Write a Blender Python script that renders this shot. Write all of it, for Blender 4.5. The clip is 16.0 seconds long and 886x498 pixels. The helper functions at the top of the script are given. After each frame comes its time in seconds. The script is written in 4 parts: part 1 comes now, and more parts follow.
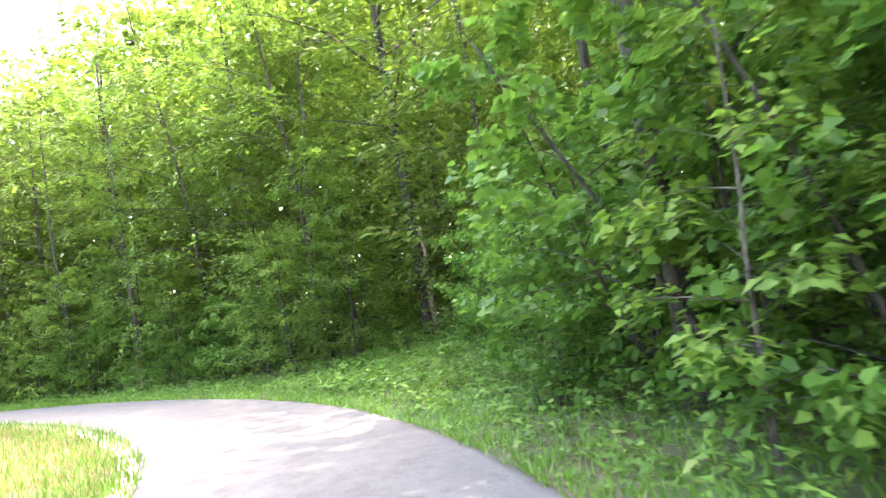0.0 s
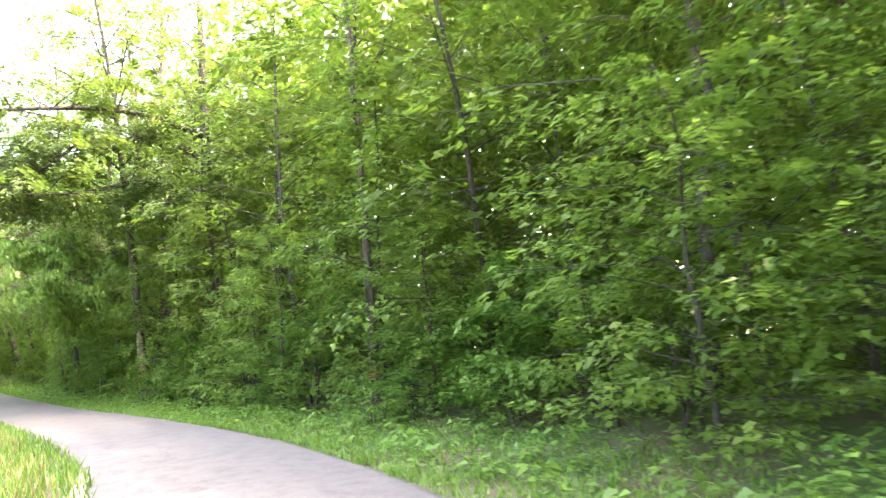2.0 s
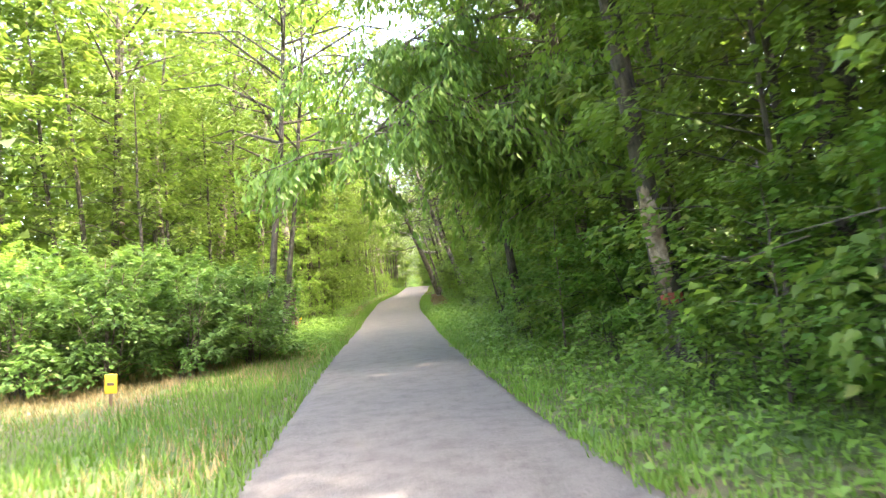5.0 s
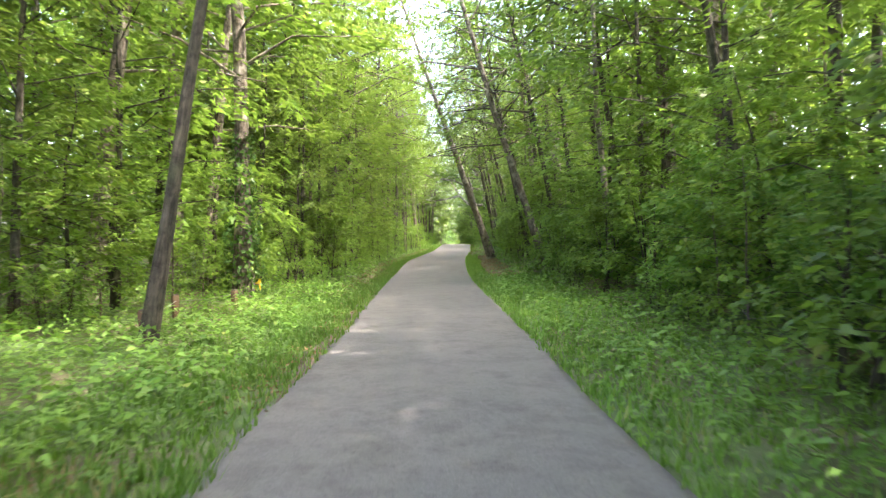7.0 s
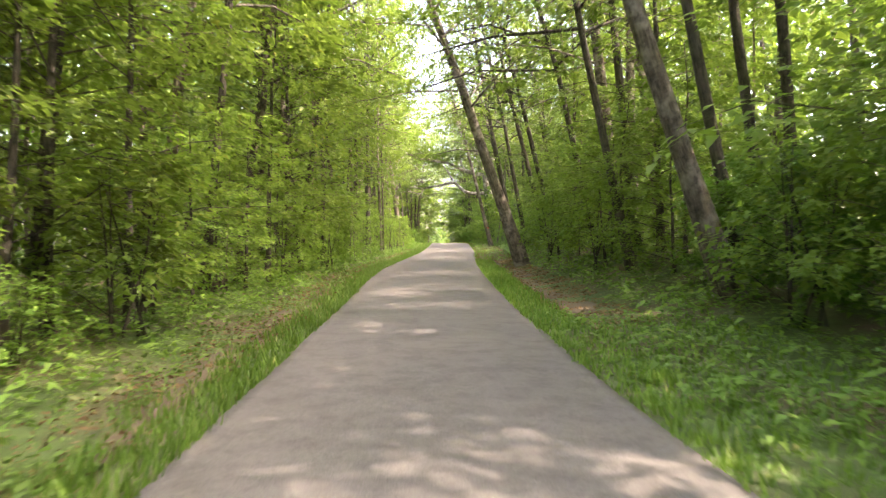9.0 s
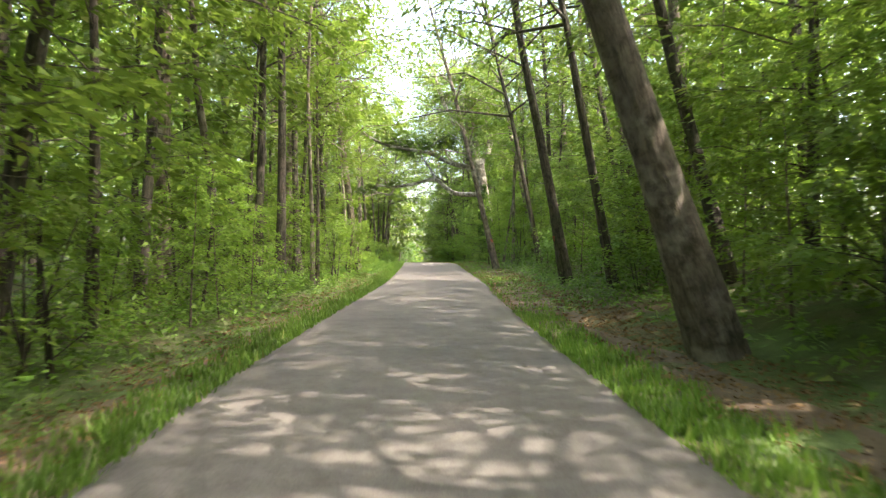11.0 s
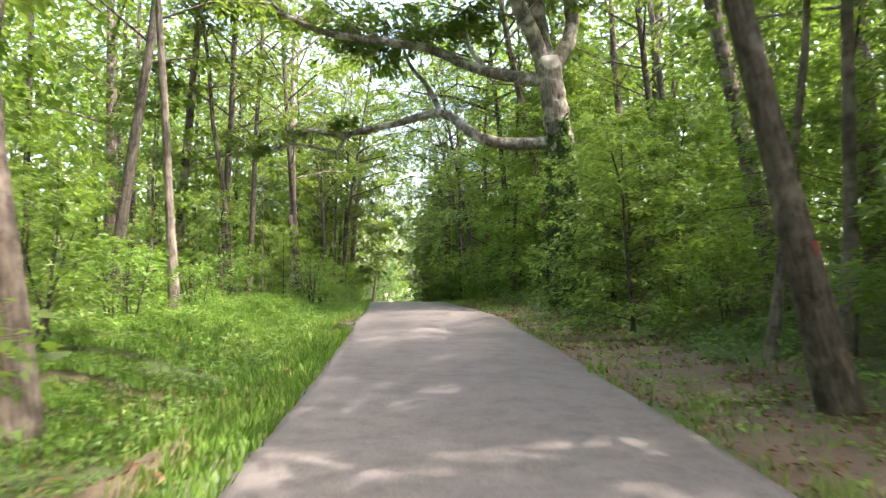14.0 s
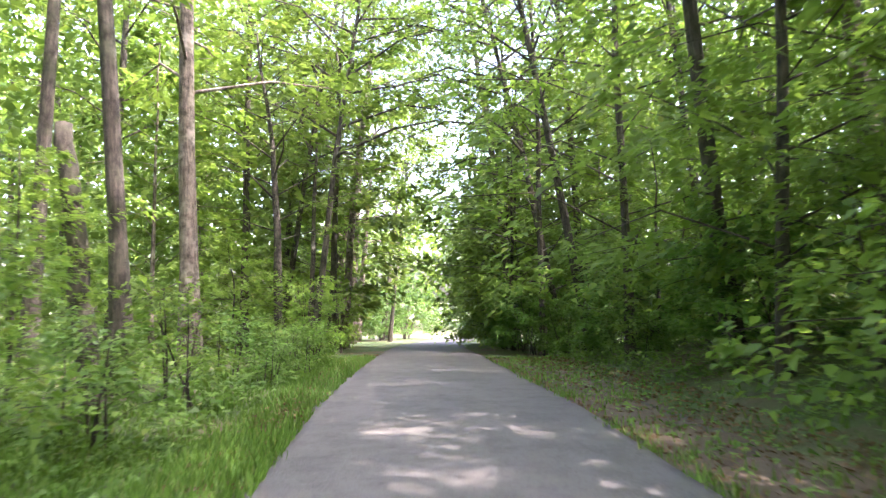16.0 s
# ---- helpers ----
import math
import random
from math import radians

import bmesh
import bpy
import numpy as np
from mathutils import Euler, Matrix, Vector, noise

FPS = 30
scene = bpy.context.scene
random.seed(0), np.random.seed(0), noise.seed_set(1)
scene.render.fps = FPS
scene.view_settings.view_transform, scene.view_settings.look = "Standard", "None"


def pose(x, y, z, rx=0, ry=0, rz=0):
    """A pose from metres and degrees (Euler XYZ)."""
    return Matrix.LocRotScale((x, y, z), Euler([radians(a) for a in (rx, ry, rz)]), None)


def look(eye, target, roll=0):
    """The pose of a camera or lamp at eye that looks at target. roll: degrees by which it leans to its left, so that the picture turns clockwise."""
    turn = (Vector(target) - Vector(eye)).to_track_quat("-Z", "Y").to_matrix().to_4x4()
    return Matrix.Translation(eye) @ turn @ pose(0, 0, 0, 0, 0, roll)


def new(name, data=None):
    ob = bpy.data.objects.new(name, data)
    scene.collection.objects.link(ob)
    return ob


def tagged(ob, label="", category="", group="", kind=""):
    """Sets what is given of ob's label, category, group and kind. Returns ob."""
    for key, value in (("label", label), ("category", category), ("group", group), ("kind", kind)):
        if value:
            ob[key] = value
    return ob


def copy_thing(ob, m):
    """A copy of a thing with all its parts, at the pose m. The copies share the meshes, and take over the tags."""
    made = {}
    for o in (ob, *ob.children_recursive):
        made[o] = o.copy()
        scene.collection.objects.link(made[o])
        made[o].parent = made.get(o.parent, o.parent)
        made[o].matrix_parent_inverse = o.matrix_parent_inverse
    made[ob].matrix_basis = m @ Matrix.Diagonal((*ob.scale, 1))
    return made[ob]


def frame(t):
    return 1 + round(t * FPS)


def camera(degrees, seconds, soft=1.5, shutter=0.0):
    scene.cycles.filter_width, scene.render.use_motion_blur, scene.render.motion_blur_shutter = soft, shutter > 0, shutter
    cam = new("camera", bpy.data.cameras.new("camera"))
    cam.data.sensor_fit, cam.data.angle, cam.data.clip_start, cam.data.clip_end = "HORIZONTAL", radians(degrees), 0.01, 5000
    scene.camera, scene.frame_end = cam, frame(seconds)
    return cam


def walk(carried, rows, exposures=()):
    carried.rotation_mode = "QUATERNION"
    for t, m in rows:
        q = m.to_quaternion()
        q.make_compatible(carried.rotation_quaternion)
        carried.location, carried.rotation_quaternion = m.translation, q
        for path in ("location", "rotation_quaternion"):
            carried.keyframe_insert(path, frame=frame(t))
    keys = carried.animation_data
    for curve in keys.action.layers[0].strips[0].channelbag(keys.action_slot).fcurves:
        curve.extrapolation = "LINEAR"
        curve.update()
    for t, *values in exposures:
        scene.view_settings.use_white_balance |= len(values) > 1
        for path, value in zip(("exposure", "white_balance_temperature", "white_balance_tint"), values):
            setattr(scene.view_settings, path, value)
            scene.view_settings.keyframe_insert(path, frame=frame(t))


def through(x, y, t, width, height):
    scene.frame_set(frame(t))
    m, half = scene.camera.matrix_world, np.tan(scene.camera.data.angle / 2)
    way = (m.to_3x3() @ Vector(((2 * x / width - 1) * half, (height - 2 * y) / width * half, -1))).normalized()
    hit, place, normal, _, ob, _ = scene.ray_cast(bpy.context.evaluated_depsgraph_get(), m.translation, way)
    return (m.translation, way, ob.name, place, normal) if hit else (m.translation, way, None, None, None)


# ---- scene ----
cam = camera(65.8, 16.0, 1.3, 0.18)
PATH = [
    (0.0, (-11.286, -27.914, 1.367), (-2.705, -22.848, 2.195), -8.3),
    (0.5, (-8.904, -25.875, 1.355), (-0.658, -20.291, 2.26), -8.01),
    (1.0, (-6.914, -23.505, 1.337), (0.884, -17.334, 2.386), -5.57),
    (1.5, (-5.244, -20.984, 1.328), (1.826, -14.025, 2.588), -4.45),
    (2.0, (-3.845, -18.491, 1.364), (2.277, -10.704, 2.738), -3.67),
    (2.5, (-2.644, -15.84, 1.368), (2.423, -7.324, 2.712), -3.43),
    (3.0, (-1.607, -13.075, 1.37), (2.447, -4.02, 2.624), -3.76),
    (3.5, (-0.946, -10.065, 1.362), (2.099, -0.61, 2.518), -4.33),
    (4.0, (-0.594, -6.92, 1.353), (1.474, 2.804, 2.436), -4.85),
    (4.5, (-0.412, -3.619, 1.35), (0.781, 6.269, 2.243), -4.69),
    (5.0, (-0.393, -0.224, 1.369), (0.175, 9.741, 1.98), -5.39),
    (7.5, (-1.037, 20.474, 1.457), (-1.015, 30.474, 1.481), -0.1),
    (8.0, (-1.133, 24.988, 1.442), (-1.075, 34.988, 1.483), -0.3),
    (8.5, (-1.255, 29.265, 1.478), (-1.11, 39.264, 1.519), -0.3),
    (9.0, (-1.297, 33.938, 1.542), (-1.03, 43.935, 1.583), -0.3),
    (9.5, (-1.366, 38.664, 1.606), (-0.924, 48.654, 1.664), -0.11),
    (10.0, (-1.355, 43.257, 1.696), (-0.792, 53.241, 1.824), 0.09),
    (12.5, (-0.827, 66.551, 2.526), (-0.01, 76.506, 3.001), -0.2),
    (13.0, (-0.637, 71.409, 2.662), (0.232, 81.357, 3.19), -0.31),
    (13.5, (-0.456, 76.161, 2.829), (0.447, 86.105, 3.374), -0.02),
    (14.0, (-0.249, 80.805, 3.025), (0.671, 90.747, 3.588), 0.17),
    (14.5, (-0.074, 85.49, 3.154), (0.862, 95.428, 3.752), 0.47),
    (15.0, (0.159, 90.026, 3.381), (1.042, 99.966, 4.031), 0.48),
    (15.5, (0.265, 94.716, 3.51), (0.974, 104.664, 4.247), 0.43),
    (16.0, (0.429, 99.261, 3.668), (0.914, 109.22, 4.439), -0.02),
]
EXPOSURES = [(0.0, 4.25, 6700, 15), (1.5, 4.35, 7100, 17), (3.5, 4.2, 6900, 14), (4.5, 4.05, 7100, 12), (5.0, 4.1, 6800, 16), (7.5, 3.7, 6400, 13), (8.5, 3.75, 6500, 14), (9.5, 3.85, 7800, 30), (10.2, 3.65, 6800, 12), (12.5, 3.15, 6700, 18), (14.0, 3.25, 6400, 20), (14.7, 3.3, 6000, 12), (15.5, 3.5, 5700, 17), (16.0, 3.85, 6000, 27)]
walk(cam, [(t, look(eye, target, roll)) for t, eye, target, roll in PATH], EXPOSURES)
# ---- rest ----

# ---- world, sun, exposure ----
SUN_TO = Vector((0.60, -0.25, 1.08)).normalized()
sky = bpy.data.worlds.new("sky")
scene.world = sky
sky.use_nodes = True
wn = sky.node_tree.nodes
wn.clear()
w_out, w_bg, w_sky = wn.new("ShaderNodeOutputWorld"), wn.new("ShaderNodeBackground"), wn.new("ShaderNodeTexSky")
w_sky.sky_type, w_sky.sun_disc = "NISHITA", False
w_sky.sun_elevation = math.asin(SUN_TO.z)
w_sky.sun_rotation = math.atan2(SUN_TO.x, SUN_TO.y)
w_sky.air_density, w_sky.dust_density = 1.2, 6.0
w_bg.inputs["Strength"].default_value = 0.15
sky.node_tree.links.new(w_sky.outputs[0], w_bg.inputs[0])
sky.node_tree.links.new(w_bg.outputs[0], w_out.inputs[0])
sun = new("sun", bpy.data.lights.new("sun", "SUN"))
sun.data.energy, sun.data.angle, sun.data.color = 1.55, radians(0.6), (1.0, 0.91, 0.76)
sun.matrix_world = look(SUN_TO * 60, (0, 0, 0))

# ---- materials ----


def material(name):
    m = bpy.data.materials.new(name)
    m.use_nodes = True
    m.node_tree.nodes.clear()
    n, l = m.node_tree.nodes, m.node_tree.links
    out = n.new("ShaderNodeOutputMaterial")
    bsdf = n.new("ShaderNodeBsdfPrincipled")
    l.new(bsdf.outputs[0], out.inputs[0])
    return m, n, l, out, bsdf


def noise_tex(n, l, scale, detail=4.0, rough=0.6, vector=None):
    t = n.new("ShaderNodeTexNoise")
    t.inputs["Scale"].default_value, t.inputs["Detail"].default_value, t.inputs["Roughness"].default_value = scale, detail, rough
    if vector is not None:
        l.new(vector, t.inputs["Vector"])
    return t


def ramp(n, l, fac, stops):
    r = n.new("ShaderNodeValToRGB")
    l.new(fac, r.inputs["Fac"])
    while len(r.color_ramp.elements) < len(stops):
        r.color_ramp.elements.new(0.5)
    for e, (p, c) in zip(r.color_ramp.elements, stops):
        e.position, e.color = p, (*c, 1)
    return r


def mixed(n, l, fac, a, b, kind="MIX"):
    m = n.new("ShaderNodeMix")
    m.data_type, m.blend_type = "RGBA", kind
    if isinstance(fac, float):
        m.inputs[0].default_value = fac
    else:
        l.new(fac, m.inputs[0])
    for s, v in ((6, a), (7, b)):
        if isinstance(v, tuple):
            m.inputs[s].default_value = (*v, 1)
        else:
            l.new(v, m.inputs[s])
    return m.outputs[2]


def bumped(n, l, bsdf, height, strength, distance):
    b = n.new("ShaderNodeBump")
    b.inputs["Strength"].default_value, b.inputs["Distance"].default_value = strength, distance
    l.new(height, b.inputs["Height"])
    l.new(b.outputs[0], bsdf.inputs["Normal"])


def place_coords(n):
    return n.new("ShaderNodeNewGeometry").outputs["Position"]


def leaf_material(name, dark, light, old, through, share=0.42, rough=0.5):
    """Leaves: a colour for each leaf, a shift for each plant, light that passes through."""
    dark, light = ((c[0] * 1.04, c[1], c[2] * 0.78) for c in (dark, light))
    m, n, l, out, bsdf = material(name)
    geo, info = n.new("ShaderNodeNewGeometry"), n.new("ShaderNodeObjectInfo")
    c = ramp(n, l, geo.outputs["Random Per Island"], [(0.0, dark), (0.6, light), (0.93, light), (1.0, old)]).outputs[0]
    shift = n.new("ShaderNodeHueSaturation")
    spread = n.new("ShaderNodeMapRange")
    spread.inputs["To Min"].default_value, spread.inputs["To Max"].default_value = 0.75, 1.3
    l.new(info.outputs["Random"], spread.inputs["Value"])
    l.new(spread.outputs[0], shift.inputs["Value"])
    hue = n.new("ShaderNodeMapRange")
    hue.inputs["To Min"].default_value, hue.inputs["To Max"].default_value = 0.485, 0.515
    big = noise_tex(n, l, 0.35, 2.0, 0.5, geo.outputs["Position"])
    l.new(big.outputs["Fac"], hue.inputs["Value"])
    l.new(hue.outputs[0], shift.inputs["Hue"])
    l.new(c, shift.inputs["Color"])
    l.new(shift.outputs[0], bsdf.inputs["Base Color"])
    bsdf.inputs["Roughness"].default_value = rough
    bsdf.inputs["Specular IOR Level"].default_value = 0.35
    tr = n.new("ShaderNodeBsdfTranslucent")
    l.new(mixed(n, l, 0.75, shift.outputs[0], through), tr.inputs["Color"])
    mix = n.new("ShaderNodeMixShader")
    mix.inputs[0].default_value = share
    l.new(bsdf.outputs[0], mix.inputs[1])
    l.new(tr.outputs[0], mix.inputs[2])
    l.new(mix.outputs[0], out.inputs[0])
    return m


def bark_material(name, dark, light, patch=None, patch_at=0.6):
    m, n, l, out, bsdf = material(name)
    tc = n.new("ShaderNodeTexCoord")
    mp = n.new("ShaderNodeMapping")
    mp.inputs["Scale"].default_value = (1.0, 1.0, 0.16)
    l.new(tc.outputs["Object"], mp.inputs["Vector"])
    ridges = noise_tex(n, l, 20.0, 6.0, 0.7, mp.outputs[0])
    c = ramp(n, l, ridges.outputs["Fac"], [(0.32, dark), (0.68, light)]).outputs[0]
    stains = noise_tex(n, l, 1.7, 3.0, 0.6, tc.outputs["Object"])
    if patch:
        f = ramp(n, l, stains.outputs["Fac"], [(patch_at - 0.06, (0, 0, 0)), (patch_at + 0.06, (1, 1, 1))]).outputs[0]
        c = mixed(n, l, f, c, patch)
    else:
        f = ramp(n, l, stains.outputs["Fac"], [(0.45, (0, 0, 0)), (0.75, (0.7, 0.7, 0.7))]).outputs[0]
        c = mixed(n, l, f, c, (0.075, 0.09, 0.045))
    # mottle puts lichen and the broken light of sun flecks into the bark colour
    mottle = noise_tex(n, l, 5.5, 4.0, 0.65, tc.outputs["Object"])
    c = mixed(n, l, 1.0, c, ramp(n, l, mottle.outputs["Fac"], [(0.34, (0.32, 0.31, 0.29)), (0.5, (0.8, 0.79, 0.77)), (0.66, (1.0, 1.0, 1.0))]).outputs[0], "MULTIPLY")
    l.new(c, bsdf.inputs["Base Color"])
    bsdf.inputs["Roughness"].default_value = 0.9
    bumped(n, l, bsdf, ridges.outputs["Fac"], 1.0, 0.05)
    return m


LEAF_CANOPY = leaf_material("leaf canopy", (0.05, 0.092, 0.02), (0.128, 0.195, 0.042), (0.24, 0.23, 0.055), (0.2, 0.31, 0.04), 0.42)
LEAF_MAPLE = leaf_material("leaf maple", (0.055, 0.112, 0.027), (0.135, 0.222, 0.05), (0.22, 0.23, 0.055), (0.26, 0.41, 0.05), 0.5)
LEAF_VINE = leaf_material("leaf vine", (0.05, 0.125, 0.03), (0.115, 0.23, 0.05), (0.17, 0.25, 0.06), (0.2, 0.38, 0.045), 0.45)
LEAF_SHRUB = leaf_material("leaf shrub", (0.04, 0.09, 0.03), (0.09, 0.17, 0.05), (0.2, 0.24, 0.06), (0.2, 0.36, 0.05), 0.38)
LEAF_HERB = leaf_material("leaf herb", (0.06, 0.135, 0.034), (0.15, 0.27, 0.06), (0.22, 0.24, 0.06), (0.2, 0.34, 0.04), 0.38)
LEAF_OAK = leaf_material("leaf oak", (0.042, 0.086, 0.026), (0.09, 0.15, 0.046), (0.14, 0.17, 0.05), (0.15, 0.23, 0.03), 0.35)
LEAF_IVY = leaf_material("leaf ivy", (0.026, 0.066, 0.017), (0.062, 0.13, 0.032), (0.12, 0.15, 0.04), (0.12, 0.22, 0.02), 0.3)
LEAF_FAR = leaf_material("leaf far", (0.04, 0.085, 0.02), (0.10, 0.165, 0.038), (0.2, 0.21, 0.05), (0.2, 0.31, 0.035), 0.45)
LEAF_DEAD = leaf_material("leaf dead", (0.13, 0.085, 0.052), (0.25, 0.165, 0.10), (0.38, 0.28, 0.18), (0.2, 0.11, 0.05), 0.15, 0.8)
GRASS = leaf_material("grass", (0.06, 0.13, 0.025), (0.15, 0.27, 0.055), (0.30, 0.28, 0.10), (0.17, 0.32, 0.03), 0.35)
GRASS_DRY = leaf_material("grass dry", (0.24, 0.2, 0.1), (0.42, 0.31, 0.19), (0.48, 0.31, 0.22), (0.36, 0.26, 0.12), 0.3)
BARK_GREY = bark_material("bark grey", (0.05, 0.04, 0.032), (0.26, 0.215, 0.17), (0.34, 0.3, 0.255), 0.57)
BARK_DARK = bark_material("bark dark", (0.02, 0.017, 0.014), (0.15, 0.125, 0.1))
BARK_BROWN = bark_material("bark brown", (0.035, 0.027, 0.021), (0.17, 0.145, 0.115), (0.25, 0.22, 0.18), 0.63)
BARK_PALE = bark_material("bark pale", (0.12, 0.1, 0.08), (0.34, 0.3, 0.25), (0.1, 0.085, 0.065), 0.55)
BARK_OAK = bark_material("bark oak", (0.08, 0.066, 0.054), (0.34, 0.3, 0.255), (0.56, 0.51, 0.46), 0.53)
BARK_PEELED = bark_material("bark peeled", (0.26, 0.2, 0.14), (0.5, 0.4, 0.29), (0.16, 0.11, 0.07), 0.56)


def plain(name, colour, rough, tint, scale=9.0, amount=0.5):
    m, n, l, out, bsdf = material(name)
    t = noise_tex(n, l, scale, 5.0, 0.65, place_coords(n))
    l.new(mixed(n, l, ramp(n, l, t.outputs["Fac"], [(0.35, (0, 0, 0)), (0.75, (amount,) * 3)]).outputs[0], colour, tint), bsdf.inputs["Base Color"])
    bsdf.inputs["Roughness"].default_value = rough
    bumped(n, l, bsdf, t.outputs["Fac"], 0.3, 0.01)
    return m


RED_PAINT = plain("red paint", (0.36, 0.06, 0.035), 0.8, (0.14, 0.08, 0.05), 14.0, 0.9)
YELLOW_PLASTIC = plain("yellow plastic", (0.75, 0.5, 0.02), 0.45, (0.45, 0.32, 0.05))
BROWN_POST = plain("brown post", (0.16, 0.1, 0.06), 0.85, (0.07, 0.05, 0.035), 14.0)
WIRE = plain("wire", (0.18, 0.17, 0.16), 0.5, (0.12, 0.08, 0.05))


def asphalt_material():
    m, n, l, out, bsdf = material("asphalt")
    p = place_coords(n)
    grain = noise_tex(n, l, 95.0, 3.0, 0.7, p)
    c = ramp(n, l, grain.outputs["Fac"], [(0.3, (0.082, 0.074, 0.068)), (0.52, (0.142, 0.131, 0.124)), (0.75, (0.205, 0.19, 0.176))]).outputs[0]
    blotch = noise_tex(n, l, 0.9, 4.0, 0.6, p)
    c = mixed(n, l, ramp(n, l, blotch.outputs["Fac"], [(0.35, (0, 0, 0)), (0.7, (0.6, 0.6, 0.6))]).outputs[0], c, (0.165, 0.147, 0.134))
    streak = noise_tex(n, l, 3.2, 5.0, 0.7, p)
    c = mixed(n, l, 0.7, c, ramp(n, l, streak.outputs["Fac"], [(0.34, (0.62, 0.61, 0.6)), (0.55, (1, 1, 1))]).outputs[0], "MULTIPLY")
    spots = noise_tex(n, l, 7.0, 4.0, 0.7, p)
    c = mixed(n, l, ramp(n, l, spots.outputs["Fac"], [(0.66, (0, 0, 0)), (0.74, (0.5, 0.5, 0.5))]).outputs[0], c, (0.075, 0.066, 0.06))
    wear = noise_tex(n, l, 26.0, 5.0, 0.75, p)
    c = mixed(n, l, 0.55, c, ramp(n, l, wear.outputs["Fac"], [(0.3, (0.35, 0.34, 0.34)), (0.5, (1, 1, 1)), (0.72, (1.0, 1.0, 1.0))]).outputs[0], "MULTIPLY")
    chips = n.new("ShaderNodeTexVoronoi")
    chips.inputs["Scale"].default_value = 60.0
    l.new(p, chips.inputs["Vector"])
    c = mixed(n, l, ramp(n, l, chips.outputs["Distance"], [(0.1, (0.5, 0.5, 0.5)), (0.26, (0, 0, 0))]).outputs[0], c, (0.27, 0.255, 0.24))
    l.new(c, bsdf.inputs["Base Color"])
    bsdf.inputs["Roughness"].default_value = 0.82
    bsdf.inputs["Specular IOR Level"].default_value = 0.3
    bumped(n, l, bsdf, grain.outputs["Fac"], 0.35, 0.006)
    return m


def ground_material():
    m, n, l, out, bsdf = material("forest ground")
    p = place_coords(n)
    a, b, c3 = noise_tex(n, l, 0.45, 5.0, 0.65, p), noise_tex(n, l, 4.5, 5.0, 0.7, p), noise_tex(n, l, 38.0, 3.0, 0.7, p)
    soil = ramp(n, l, c3.outputs["Fac"], [(0.3, (0.075, 0.05, 0.032)), (0.55, (0.16, 0.11, 0.07)), (0.75, (0.27, 0.2, 0.13))]).outputs[0]
    green = ramp(n, l, b.outputs["Fac"], [(0.3, (0.045, 0.09, 0.02)), (0.7, (0.11, 0.18, 0.045))]).outputs[0]
    l.new(mixed(n, l, ramp(n, l, a.outputs["Fac"], [(0.36, (0, 0, 0)), (0.56, (0.9, 0.9, 0.9))]).outputs[0], soil, green), bsdf.inputs["Base Color"])
    bsdf.inputs["Roughness"].default_value = 0.95
    bumped(n, l, bsdf, c3.outputs["Fac"], 0.9, 0.04)
    return m


ASPHALT, GROUND = asphalt_material(), ground_material()

# ---- plan: the lane's centre line, its width and the lie of the land ----
LANE = ((-44, -47), (-26, -36.8), (-18.5, -32.3), (-11.3, -27.7), (-7.4, -24.2), (-4.75, -21), (-2.75, -17.2), (-1.45, -13.2), (-0.72, -9.5), (-0.38, -6),
        (-0.29, -2), (-0.31, 2.5), (-0.51, 7), (-0.69, 11), (-0.82, 15), (-0.93, 20), (-0.98, 25), (-1.04, 29), (-1.17, 35), (-1.26, 41),
        (-1.25, 47), (-1.2, 53), (-1.05, 59), (-0.7, 65), (-0.3, 70.5), (0.08, 75.5), (0.35, 81), (0.6, 87), (0.85, 92.5), (1.0, 97),
        (1.0, 101), (0.92, 104), (0.87, 108), (0.92, 114), (1.05, 120), (1.35, 130), (2.6, 145), (6, 165))


def smooth_line(points, step=0.5):
    """A Catmull-Rom line through points, as an array with even steps."""
    q = np.array(points, float)
    q = np.vstack([2 * q[0] - q[1], q, 2 * q[-1] - q[-2]])
    out = []
    for a, b, c, d in zip(q[:-3], q[1:-2], q[2:-1], q[3:]):
        k = max(2, int(np.linalg.norm(c - b) / step))
        t = np.linspace(0, 1, k, endpoint=False)[:, None]
        out.append(0.5 * (2 * b + (c - a) * t + (2 * a - 5 * b + 4 * c - d) * t * t + (3 * b - a - 3 * c + d) * t ** 3))
    return np.vstack(out + [q[-2:-1]])


CENTRE = smooth_line(LANE)
_d = np.gradient(CENTRE, axis=0)
AHEAD = _d / np.linalg.norm(_d, axis=1)[:, None]
RIGHT = np.stack([AHEAD[:, 1], -AHEAD[:, 0]], axis=1)
HALF = np.interp(CENTRE[:, 1], [-25, -8, 4, 20, 25, 30, 37, 47, 53, 59, 70, 76, 89, 97, 104, 112], [1.6, 1.42, 1.42, 1.42, 1.44, 1.5, 1.57, 1.64, 1.74, 1.8, 1.7, 1.68, 1.68, 1.78, 1.55, 1.5])
_zy = np.arange(-80, 420, 0.5)
_zz = np.interp(_zy, [-12, -2, 2, 7, 11, 15, 20, 26, 36, 43, 66, 95, 99, 103.5, 107, 111, 116, 129, 145, 165, 200], [0.01, 0.0, -0.03, -0.04, 0.0, 0.05, 0.11, 0.17, 0.29, 0.4, 1.15, 2.22, 2.33, 2.43, 2.47, 2.41, 2.25, 1.75, 1.0, 0.4, 0.4])
_k = np.exp(-0.5 * (np.arange(-14, 15) / 5.0) ** 2)
_zz = np.convolve(np.pad(_zz, 14, mode="edge"), _k / _k.sum(), mode="valid")


def lane_height(y):
    return np.interp(y, _zy, _zz)


def step01(x, a, b):
    t = np.clip((x - a) / (b - a), 0, 1)
    return t * t * (3 - 2 * t)


